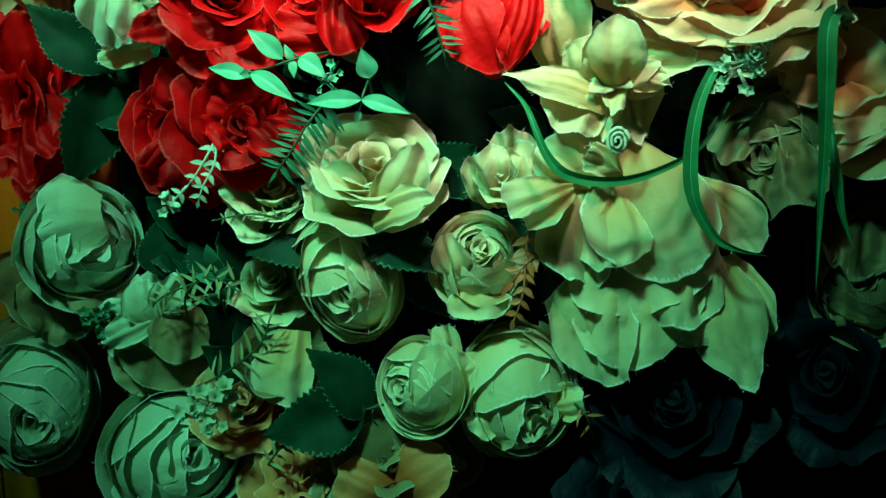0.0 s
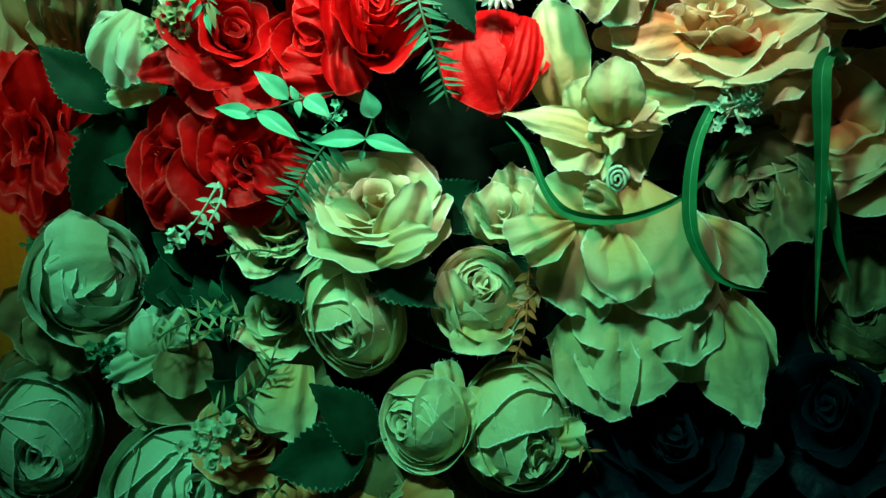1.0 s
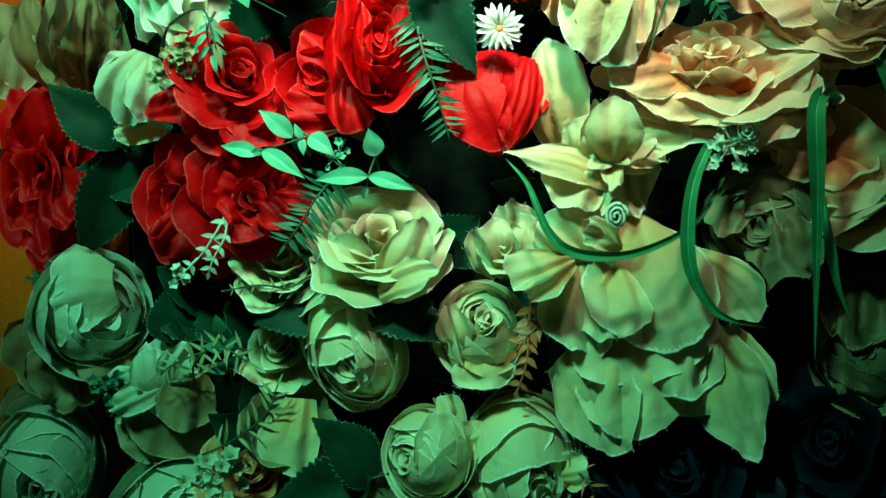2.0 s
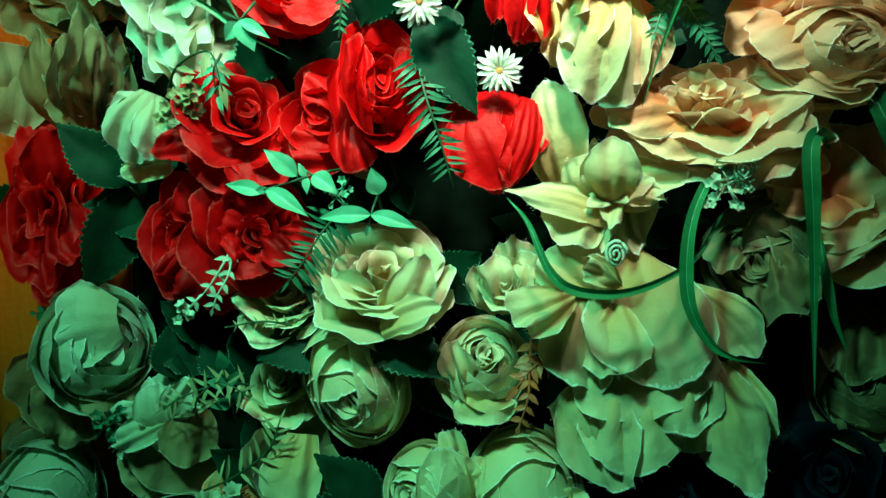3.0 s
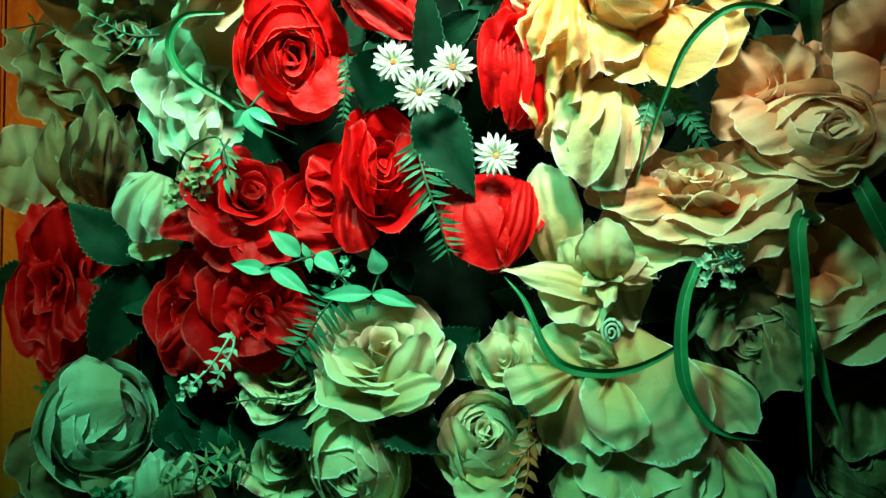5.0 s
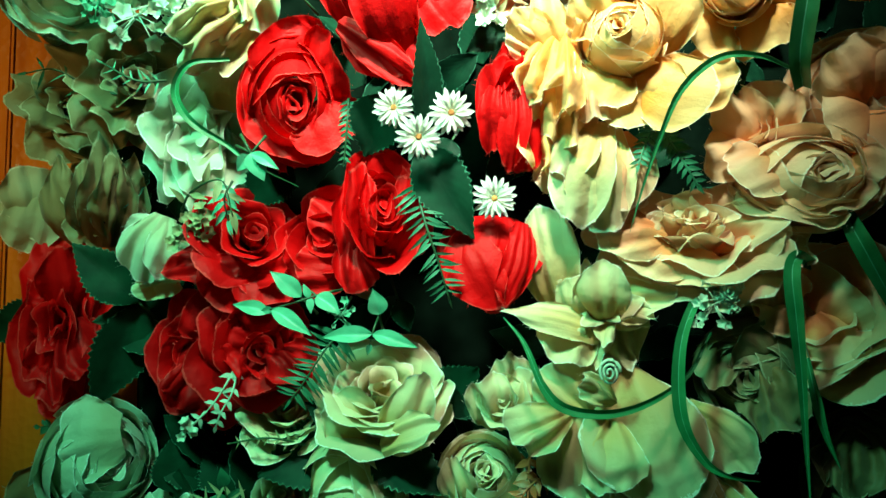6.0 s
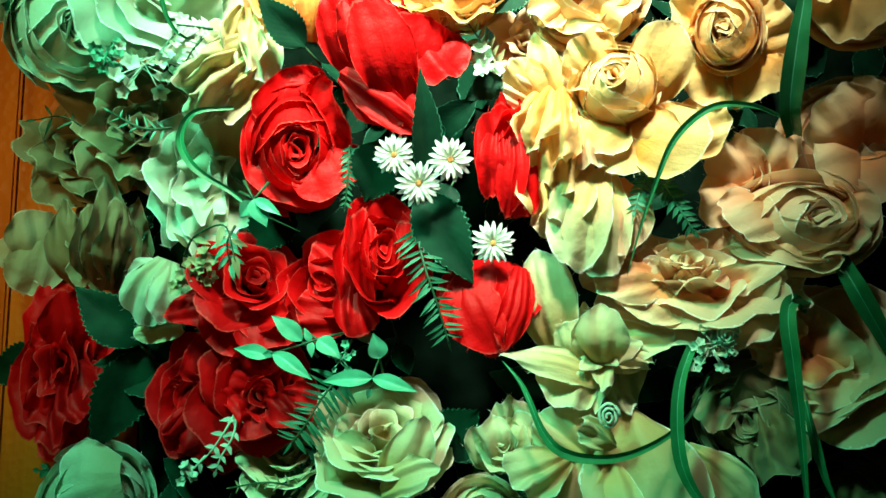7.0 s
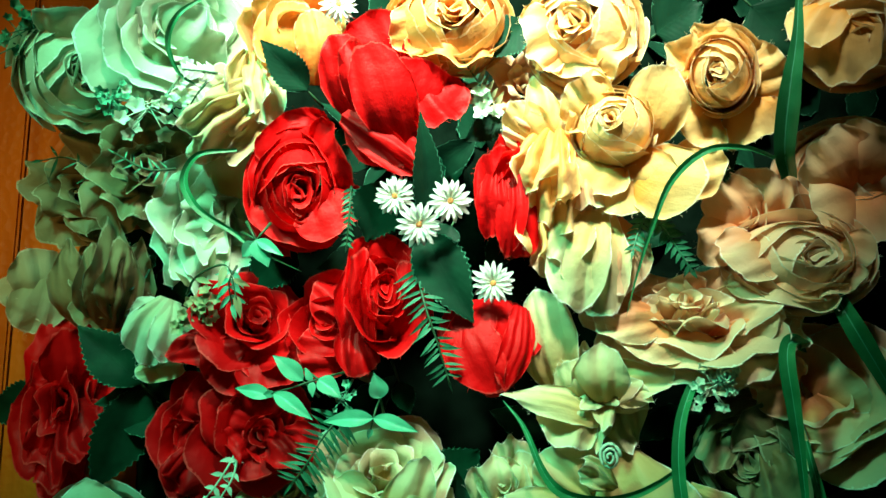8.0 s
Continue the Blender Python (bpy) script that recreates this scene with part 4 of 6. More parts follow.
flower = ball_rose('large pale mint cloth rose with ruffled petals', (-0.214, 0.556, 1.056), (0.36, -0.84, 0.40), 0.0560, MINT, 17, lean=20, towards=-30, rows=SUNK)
flower = bloom('dim cloth flower behind wispy filler, coloured as shaded', (-0.244, 0.605, 1.132), (0.259, -0.857, 0.446), 0.0318, SHADED_CREAM, 'limp', 18, category='rose')
petal(flower, (-0.226, 0.592, 1.140), (-0.283, 0.594, 1.120), 0.0814, (0.249, -0.904, 0.348), SHADED_CREAM, 0.12, 0, 0.12, 0.1, 0.05, 66, 0.45)
petal(flower, (-0.219, 0.585, 1.147), (-0.231, 0.574, 1.102), 0.0798, (0.340, -0.910, 0.238), SHADED_CREAM, 0.12, 0, 0.12, 0.1, 0.05, 67, 0.45)
petal(flower, (-0.209, 0.575, 1.173), (-0.216, 0.563, 1.129), 0.0504, (0.333, -0.894, 0.300), SHADED_CREAM, 0.12, 0, 0.12, 0.1, 0.05, 68, 0.45)
flower = bloom('small pale flower with long wispy petals', (-0.250, 0.579, 1.163), (-0.015, -0.945, 0.327), 0.0279, MINT, 'pointed', 19, category='rose')
petal(flower, (-0.228, 0.569, 1.165), (-0.275, 0.564, 1.146), 0.0292, (0.152, -0.847, 0.509), MINT, 0.14, 0, 0.12, 0.1, 0.05, 69, 0.45)
petal(flower, (-0.233, 0.569, 1.156), (-0.240, 0.559, 1.197), 0.0362, (0.168, -0.887, 0.431), MINT, 0.14, 0, 0.12, 0.1, 0.05, 70, 0.45)
petal(flower, (-0.230, 0.569, 1.165), (-0.205, 0.554, 1.200), 0.0315, (0.450, -0.801, 0.395), MINT, 0.14, 0.4, 0.12, 0.1, 0.05, 71, 0.45)
flower = bloom('dim cream cloth bud beside a dark leaf', (-0.127, 0.560, 1.128), (0.198, -0.772, 0.604), 0.0386, SHADED_CREAM, 'bud', 20, category='rose')
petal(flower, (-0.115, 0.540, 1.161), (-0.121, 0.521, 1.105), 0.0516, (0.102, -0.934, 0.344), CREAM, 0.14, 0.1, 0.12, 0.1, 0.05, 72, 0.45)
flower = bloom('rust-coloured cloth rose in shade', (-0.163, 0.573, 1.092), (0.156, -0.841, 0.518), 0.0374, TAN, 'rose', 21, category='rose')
flower = bloom('peach and rust cloth flower low in shade', (-0.042, 0.535, 1.053), (0.067, -0.738, 0.671), 0.0509, SHADED_CREAM, 'limp', 22, category='rose')
petal(flower, (-0.042, 0.532, 1.038), (-0.062, 0.528, 1.093), 0.0744, (-0.033, -0.723, 0.690), SHADED_CREAM, 0.14, 0, 0.12, 0.1, 0.05, 73, 0.45)
petal(flower, (-0.036, 0.521, 1.039), (0.003, 0.507, 1.077), 0.0511, (0.258, -0.687, 0.680), TAN, 0.14, 0, 0.12, 0.1, 0.05, 74, 0.45)
petal(flower, (-0.036, 0.516, 1.037), (-0.078, 0.512, 1.061), 0.0512, (-0.041, -0.713, 0.700), TAN, 0.14, 0, 0.12, 0.1, 0.05, 75, 0.45)
flower = bloom('rust and peach cloth flower low in shade', (-0.108, 0.544, 1.037), (0.068, -0.726, 0.684), 0.0429, TAN, 'ruffled', 23, category='rose')
flower = bloom('small cream cloth flower between leaves', (-0.137, 0.575, 1.192), (0.018, -0.882, 0.471), 0.0321, CREAM, 'rose', 24, category='rose')
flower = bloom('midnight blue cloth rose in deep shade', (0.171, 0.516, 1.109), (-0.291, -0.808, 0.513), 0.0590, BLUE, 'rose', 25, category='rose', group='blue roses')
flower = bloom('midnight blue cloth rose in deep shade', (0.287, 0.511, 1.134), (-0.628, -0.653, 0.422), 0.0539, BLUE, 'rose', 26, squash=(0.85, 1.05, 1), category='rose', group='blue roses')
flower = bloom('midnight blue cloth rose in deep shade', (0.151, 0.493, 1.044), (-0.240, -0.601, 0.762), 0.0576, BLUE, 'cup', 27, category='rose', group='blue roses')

# red flowers
flower = bloom('dark red ruffled cloth flower near orange boards', (-0.339, 0.599, 1.337), (0.276, -0.951, 0.140), 0.0549, RED, 'limp', 30, squash=(0.62, 1.25, 1), category='rose')
petal(flower, (-0.340, 0.598, 1.347), (-0.359, 0.587, 1.352), 0.0595, (0.177, -0.976, 0.128), RED, 0.15, 0, 0.12, 0.1, 0.16, 76, 0.45)
petal(flower, (-0.338, 0.602, 1.352), (-0.328, 0.576, 1.400), 0.0546, (0.443, -0.840, 0.314), RED, 0.15, 0, 0.12, 0.1, 0.05, 77, 0.45)
petal(flower, (-0.334, 0.599, 1.332), (-0.341, 0.591, 1.276), 0.0540, (0.364, -0.930, -0.056), RED, 0.15, 0, 0.12, 0.1, 0.16, 78, 0.45)
petal(flower, (-0.334, 0.598, 1.337), (-0.300, 0.578, 1.305), 0.0537, (0.624, -0.778, -0.073), RED, 0.15, 0, 0.12, 0.1, 0.16, 79, 0.45)
flower = bloom('red ruffled cloth flower beside a larger one', (-0.205, 0.559, 1.312), (-0.008, -0.993, -0.121), 0.0412, RED, 'rose', 31, squash=(0.8, 1.1, 1), category='rose')
petal(flower, (-0.190, 0.543, 1.334), (-0.204, 0.529, 1.353), 0.0412, (0.127, -0.982, 0.139), RED, 0.15, 0, 0.12, 0.1, 0.05, 80, 0.45)
petal(flower, (-0.196, 0.547, 1.318), (-0.231, 0.541, 1.301), 0.0548, (0.040, -0.999, -0.032), RED, 0.15, 0, 0.12, 0.1, 0.16, 81, 0.45)
petal(flower, (-0.197, 0.548, 1.305), (-0.209, 0.539, 1.267), 0.0551, (0.241, -0.964, -0.109), RED, 0.15, 0, 0.12, 0.1, 0.16, 82, 0.45)
petal(flower, (-0.179, 0.555, 1.292), (-0.171, 0.546, 1.254), 0.0388, (0.305, -0.948, -0.087), RED, 0.15, 0, 0.12, 0.1, 0.05, 83, 0.45)
flower = bloom('full red ruffled cloth flower under mint leaves', (-0.149, 0.537, 1.317), (0.362, -0.932, 0.020), 0.0436, RED, 'rose', 32, category='rose')
petal(flower, (-0.149, 0.531, 1.325), (-0.175, 0.518, 1.340), 0.0485, (0.067, -0.986, 0.154), RED, 0.15, 0, 0.12, 0.1, 0.05, 84, 0.45)
petal(flower, (-0.149, 0.528, 1.313), (-0.167, 0.517, 1.297), 0.0527, (0.072, -0.990, -0.124), RED, 0.16, 0, 0.12, 0.1, 0.16, 85, 0.45)
petal(flower, (-0.136, 0.525, 1.317), (-0.111, 0.506, 1.305), 0.0479, (0.529, -0.848, -0.027), RED, 0.16, 0, 0.12, 0.1, 0.16, 86, 0.45)
petal(flower, (-0.145, 0.529, 1.329), (-0.138, 0.509, 1.351), 0.0519, (0.241, -0.905, 0.351), RED, 0.15, 0, 0.12, 0.1, 0.05, 87, 0.45)
petal(flower, (-0.145, 0.528, 1.305), (-0.138, 0.515, 1.285), 0.0527, (0.260, -0.943, -0.209), RED, 0.16, 0, 0.12, 0.1, 0.05, 88, 0.45)
flower = bloom('red cloth rose with a wide spread petal', (-0.151, 0.519, 1.404), (0.344, -0.909, 0.233), 0.0378, RED, 'rose', 33, category='rose')
petal(flower, (-0.156, 0.525, 1.373), (-0.118, 0.503, 1.379), 0.0306, (0.433, -0.816, 0.382), RED, 0.1, 0, 0.12, 0.1, 0.05, 89, 0.45)
petal(flower, (-0.156, 0.524, 1.380), (-0.220, 0.518, 1.380), 0.0399, (0.149, -0.915, 0.374), RED, 0.12, 0.4, 0.12, 0.1, 0.05, 90, 0.45)
petal(flower, (-0.150, 0.518, 1.382), (-0.182, 0.512, 1.356), 0.0525, (0.156, -0.973, 0.168), RED, 0.14, 0, 0.12, 0.1, 0.05, 91, 0.45)
petal(flower, (-0.142, 0.521, 1.382), (-0.134, 0.508, 1.351), 0.0568, (0.338, -0.939, 0.067), RED, 0.14, 0, 0.12, 0.1, 0.05, 92, 0.45)
petal(flower, (-0.169, 0.534, 1.396), (-0.182, 0.521, 1.422), 0.0407, (0.077, -0.986, 0.146), RED, 0.14, 0, 0.12, 0.1, 0.05, 93, 0.45)
flower = bloom('red cloth rose leaning on another red rose', (-0.087, 0.516, 1.398), (-0.202, -0.977, 0.063), 0.0375, RED, 'globe', 34, category='rose')
petal(flower, (-0.066, 0.516, 1.389), (-0.100, 0.504, 1.433), 0.0483, (-0.086, -0.962, 0.257), RED, 0.2, 0, 0.12, 0.1, 0.05, 94, 0.45)
petal(flower, (-0.074, 0.509, 1.376), (-0.112, 0.501, 1.381), 0.0431, (-0.069, -0.995, 0.078), RED, 0.2, 0, 0.12, 0.1, 0.05, 95, 0.45)
petal(flower, (-0.068, 0.496, 1.401), (-0.063, 0.490, 1.360), 0.0337, (0.124, -0.990, -0.070), RED, 0.16, 0, 0.12, 0.1, 0.1, 96, 0.45)
flower = bloom('tall red cloth rose with frayed petal rims', (-0.049, 0.498, 1.420), (0.206, -0.946, 0.250), 0.0399, RED, 'globe', 35, squash=(0.78, 1.2, 1), category='rose')
petal(flower, (-0.048, 0.516, 1.398), (-0.042, 0.490, 1.460), 0.0611, (0.086, -0.967, 0.240), RED, 0.05, 0.1, -0.1, 0.1, 0.05, 97, 0.45)
petal(flower, (-0.039, 0.507, 1.384), (-0.018, 0.476, 1.436), 0.0424, (0.367, -0.916, 0.160), RED, 0.16, 0, 0.12, 0.1, 0.05, 98, 0.45)
petal(flower, (-0.062, 0.502, 1.371), (-0.067, 0.471, 1.449), 0.0337, (-0.088, -0.978, 0.187), RED, 0.12, 0.1, 0.12, 0.1, 0.1, 99, 0.45)
flower = bloom('closed red cloth rosebud hanging below a daisy', (0.034, 0.505, 1.387), (-0.061, -0.918, -0.392), 0.0238, RED, 'bud', 36, category='rose')
petal(flower, (0.024, 0.496, 1.415), (0.006, 0.491, 1.370), 0.0466, (-0.438, -0.899, 0.020), RED, 0.2, 0.1, 0.12, 0.1, 0.05, 100, 0.45)
petal(flower, (0.047, 0.493, 1.414), (0.059, 0.482, 1.370), 0.0461, (0.425, -0.905, 0.007), RED, 0.2, 0.1, 0.12, 0.1, 0.05, 101, 0.45)
petal(flower, (0.033, 0.489, 1.416), (0.031, 0.480, 1.345), 0.0705, (-0.061, -0.997, -0.049), RED, 0.2, 0.15, 0.12, 0.1, 0.04, 102, 0.45)
petal(flower, (0.013, 0.488, 1.404), (0.036, 0.473, 1.348), 0.0494, (-0.223, -0.972, -0.072), RED, 0.2, 0.2, 0.12, 0.1, 0.04, 103, 0.45)
petal(flower, (0.056, 0.481, 1.409), (0.040, 0.471, 1.350), 0.0286, (0.249, -0.964, -0.089), RED, 0.18, 0.2, 0.12, 0.1, 0.05, 104, 0.45)
flower = ball_rose('full red cloth rose with a spiral heart', (-0.109, 0.477, 1.502), (0.25, -0.95, -0.20), 0.0405, RED, 37, squash=(0.88, 1.12, 0.9), lean=8, towards=250, rows=SUNK)
petal(flower, (-0.112, 0.489, 1.523), (-0.125, 0.467, 1.554), 0.0647, (0.086, -0.989, 0.123), RED, 0.15, 0, 0.12, 0.1, 0.05, 105, 0.45)
petal(flower, (-0.099, 0.488, 1.518), (-0.073, 0.466, 1.525), 0.0642, (0.460, -0.886, -0.054), RED, 0.15, 0, 0.12, 0.1, 0.05, 106, 0.45)
petal(flower, (-0.116, 0.492, 1.502), (-0.148, 0.481, 1.495), 0.0736, (-0.098, -0.984, -0.146), RED, 0.18, 0, 0.12, 0.1, 0.05, 107, 0.45)
petal(flower, (-0.098, 0.489, 1.501), (-0.075, 0.475, 1.469), 0.0598, (0.460, -0.828, -0.321), RED, 0.18, 0, 0.12, 0.1, 0.05, 108, 0.45)
petal(flower, (-0.111, 0.488, 1.496), (-0.118, 0.482, 1.458), 0.0728, (0.195, -0.923, -0.333), RED, 0.18, 0, 0.12, 0.1, 0.05, 109, 0.45)
flower = bloom('large red cloth bloom with broad smooth petals', (-0.037, 0.458, 1.574), (0.264, -0.845, -0.464), 0.0273, RED, 'bud', 38, category='rose')
petal(flower, (-0.039, 0.457, 1.578), (-0.058, 0.434, 1.616), 0.0621, (-0.028, -0.995, -0.096), RED, 0.15, 0, 0.12, 0.1, 0.05, 112, 0.45)
petal(flower, (-0.027, 0.457, 1.573), (-0.015, 0.437, 1.599), 0.0496, (0.151, -0.985, -0.087), RED, 0.15, 0, 0.12, 0.1, 0.05, 113, 0.45)
petal(flower, (-0.018, 0.450, 1.575), (0.008, 0.445, 1.540), 0.0533, (0.333, -0.901, -0.279), RED, 0.18, 0, 0.12, 0.1, 0.05, 114, 0.45)
petal(flower, (-0.018, 0.455, 1.546), (-0.015, 0.428, 1.580), 0.0569, (0.236, -0.962, -0.141), RED, 0.18, 0, 0.12, 0.1, 0.05, 115, 0.45)
petal(flower, (-0.061, 0.462, 1.547), (-0.077, 0.428, 1.600), 0.0452, (-0.295, -0.929, -0.224), RED, 0.18, 0, 0.12, 0.1, 0.05, 116, 0.45)
petal(flower, (-0.055, 0.452, 1.550), (-0.068, 0.423, 1.589), 0.0323, (-0.199, -0.949, -0.244), RED, 0.14, 0, 0.12, 0.1, 0.05, 117, 0.45)
petal(flower, (-0.063, 0.448, 1.566), (-0.026, 0.445, 1.509), 0.0528, (0.012, -0.832, -0.555), RED, 0.12, 0, 0.12, 0.1, 0.06, 118, 0.45)
petal(flower, (-0.073, 0.445, 1.545), (-0.016, 0.440, 1.502), 0.0281, (0.035, -0.898, -0.438), RED, 0.08, 0.1, 0.12, 0.1, 0.05, 119, 0.45)
petal(flower, (-0.029, 0.449, 1.523), (-0.049, 0.410, 1.585), 0.0475, (0.006, -0.987, -0.160), RED, 0.16, 0, 0.12, 0.1, 0.02, 120, 0.45)
flower = bloom('narrow red cloth rose seen from its side', (0.045, 0.464, 1.490), (0.217, -0.917, -0.336), 0.0269, RED, 'globe', 39, squash=(0.55, 1.2, 1), category='rose')
petal(flower, (0.050, 0.471, 1.498), (0.043, 0.446, 1.531), 0.0330, (-0.084, -0.995, 0.050), RED, 0.15, 0, 0.12, 0.1, 0.05, 121, 0.45)
petal(flower, (0.043, 0.469, 1.476), (0.027, 0.448, 1.507), 0.0328, (-0.374, -0.923, -0.096), RED, 0.15, 0, 0.12, 0.1, 0.05, 122, 0.45)
petal(flower, (0.038, 0.454, 1.507), (0.035, 0.455, 1.457), 0.0243, (-0.271, -0.926, -0.262), RED, 0.15, 0, 0.12, 0.1, 0.05, 123, 0.45)
petal(flower, (0.055, 0.460, 1.500), (0.060, 0.461, 1.445), 0.0327, (0.199, -0.945, -0.259), RED, 0.15, 0, 0.12, 0.1, 0.05, 124, 0.45)
petal(flower, (0.049, 0.453, 1.506), (0.047, 0.457, 1.443), 0.0243, (0.008, -0.961, -0.277), RED, 0.15, 0.1, 0.12, 0.1, 0.05, 125, 0.45)

# yellow and orange flowers at the top
flower = ball_rose('yellow cloth rose with a tight heart and broad petals', (0.119, 0.428, 1.532), (-0.12, -0.98, 0.12), 0.0285, YELLOW, 50, lean=10, towards=200)
petal(flower, (0.162, 0.457, 1.505), (0.199, 0.439, 1.506), 0.0484, (-0.088, -0.993, -0.076), YELLOW, 0.12, 0, 0.12, 0.1, 0.05, 126, 0.45)
petal(flower, (0.140, 0.450, 1.518), (0.154, 0.410, 1.563), 0.0492, (-0.052, -0.993, -0.104), YELLOW, 0.12, 0, 0.12, 0.1, 0.02, 127, 0.45)
petal(flower, (0.115, 0.441, 1.537), (0.089, 0.420, 1.558), 0.0435, (-0.392, -0.920, -0.006), YELLOW, 0.15, 0, 0.12, 0.1, 0.05, 128, 0.45)
petal(flower, (0.111, 0.441, 1.537), (0.088, 0.432, 1.526), 0.0438, (-0.489, -0.851, -0.192), YELLOW, 0.15, 0, 0.12, 0.1, 0.05, 129, 0.45)
petal(flower, (0.116, 0.444, 1.517), (0.098, 0.439, 1.487), 0.0556, (-0.410, -0.836, -0.364), YELLOW, 0.15, 0, 0.12, 0.1, 0.05, 130, 0.45)
petal(flower, (0.123, 0.445, 1.515), (0.142, 0.436, 1.474), 0.0634, (-0.231, -0.895, -0.381), YELLOW, 0.14, 0, 0.12, 0.1, 0.05, 131, 0.45)
petal(flower, (0.130, 0.445, 1.502), (0.175, 0.424, 1.484), 0.0586, (-0.139, -0.988, -0.074), YELLOW, 0.14, 0, 0.12, 0.1, 0.02, 132, 0.45)
flower = ball_rose('golden cloth rose with a coiled orange heart', (0.189, 0.417, 1.562), (-0.392, -0.880, -0.267), 0.0255, YELLOW, 51, squash=(0.92, 1.1, 0.95), rows=SUNK)
petal(flower, (0.184, 0.437, 1.571), (0.158, 0.423, 1.579), 0.0438, (-0.501, -0.853, -0.144), YELLOW, 0.12, 0, 0.12, 0.1, 0.05, 133, 0.45)
petal(flower, (0.193, 0.444, 1.552), (0.168, 0.439, 1.527), 0.0523, (-0.435, -0.800, -0.413), YELLOW, 0.12, 0, 0.12, 0.1, 0.05, 134, 0.45)
petal(flower, (0.212, 0.440, 1.558), (0.240, 0.420, 1.566), 0.0555, (-0.170, -0.969, -0.176), YELLOW, 0.12, 0, 0.12, 0.1, 0.05, 135, 0.45)
petal(flower, (0.211, 0.438, 1.549), (0.220, 0.433, 1.520), 0.0517, (-0.280, -0.855, -0.437), YELLOW, 0.12, 0, 0.12, 0.1, 0.05, 136, 0.45)
petal(flower, (0.197, 0.428, 1.579), (0.197, 0.412, 1.594), 0.0510, (-0.317, -0.948, 0.009), YELLOW, 0.12, 0, 0.12, 0.1, 0.05, 137, 0.45)
flower = ball_rose('orange-yellow cloth rose in bright light', (0.099, 0.428, 1.602), (-0.267, -0.953, -0.141), 0.041, YELLOW, 52, lean=10, towards=160)
petal(flower, (0.103, 0.429, 1.598), (0.131, 0.416, 1.579), 0.0592, (0.116, -0.929, -0.351), YELLOW, 0.15, 0, 0.12, 0.1, 0.05, 138, 0.45)
petal(flower, (0.100, 0.431, 1.595), (0.097, 0.427, 1.561), 0.0677, (-0.184, -0.837, -0.516), YELLOW, 0.15, 0, 0.12, 0.1, 0.05, 139, 0.45)
petal(flower, (0.087, 0.429, 1.603), (0.056, 0.420, 1.590), 0.0556, (-0.353, -0.877, -0.325), YELLOW, 0.15, 0, 0.12, 0.1, 0.05, 140, 0.45)
flower = ball_rose('orange cloth rose in bright light', (0.005, 0.436, 1.612), (-0.005, -0.986, -0.169), 0.041, ORANGE, 53, squash=(1.1, 0.9, 0.9), lean=10, towards=60)
petal(flower, (0.003, 0.438, 1.608), (-0.033, 0.432, 1.593), 0.0528, (-0.305, -0.852, -0.425), ORANGE, 0.15, 0, 0.12, 0.1, 0.05, 141, 0.45)
petal(flower, (0.007, 0.438, 1.608), (0.003, 0.432, 1.579), 0.0688, (-0.016, -0.784, -0.620), ORANGE, 0.15, 0, 0.12, 0.1, 0.05, 142, 0.45)
flower = bloom('orange cloth bud behind a dark leaf', (-0.115, 0.472, 1.623), (0.290, -0.926, -0.241), 0.0416, ORANGE, 'bud', 54, category='rose')
petal(flower, (-0.115, 0.477, 1.588), (-0.118, 0.446, 1.637), 0.0514, (0.099, -0.950, -0.297), ORANGE, 0.15, 0, 0.12, 0.1, 0.05, 143, 0.45)
petal(flower, (-0.097, 0.475, 1.582), (-0.093, 0.446, 1.627), 0.0384, (0.363, -0.892, -0.269), ORANGE, 0.15, 0, 0.12, 0.1, 0.05, 144, 0.45)
flower = ball_rose('pale yellow cloth rose at the edge', (0.285, 0.418, 1.590), (-0.473, -0.684, -0.555), 0.043, YELLOW, 55)
petal(flower, (0.278, 0.410, 1.611), (0.271, 0.415, 1.553), 0.0501, (-0.556, -0.732, -0.394), YELLOW, 0.18, 0, 0.12, 0.1, 0.05, 145, 0.45)
petal(flower, (0.271, 0.410, 1.611), (0.248, 0.409, 1.578), 0.0424, (-0.701, -0.670, -0.243), YELLOW, 0.18, 0, 0.12, 0.1, 0.05, 146, 0.45)
petal(flower, (0.290, 0.410, 1.610), (0.293, 0.411, 1.566), 0.0500, (-0.301, -0.838, -0.456), YELLOW, 0.18, 0, 0.12, 0.1, 0.05, 147, 0.45)
flower = bloom('cream cloth flower with stacked peach petals', (0.072, 0.466, 1.536), (-0.219, -0.976, -0.010), 0.0232, PEACH, 'pointed', 56, category='rose')
petal(flower, (0.089, 0.463, 1.508), (0.081, 0.438, 1.551), 0.0327, (-0.153, -0.988, 0.030), PEACH, 0.12, 0.2, 0.12, 0.1, 0.05, 148, 0.45)
petal(flower, (0.083, 0.463, 1.513), (0.064, 0.431, 1.564), 0.0326, (-0.240, -0.970, 0.029), YELLOW, 0.12, 0.3, 0.12, 0.1, 0.05, 149, 0.45)
petal(flower, (0.074, 0.458, 1.514), (0.048, 0.434, 1.552), 0.0365, (-0.323, -0.946, 0.034), YELLOW, 0.12, 0.2, 0.12, 0.1, 0.05, 150, 0.45)
petal(flower, (0.072, 0.454, 1.527), (0.045, 0.437, 1.537), 0.0324, (-0.420, -0.904, -0.081), PEACH, 0.12, 0, 0.12, 0.1, 0.05, 151, 0.45)
flower = bloom('cream cloth flower with stacked ruffled petals', (0.079, 0.469, 1.493), (-0.238, -0.971, -0.037), 0.0230, YELLOW, 'ruffled', 57, category='rose')
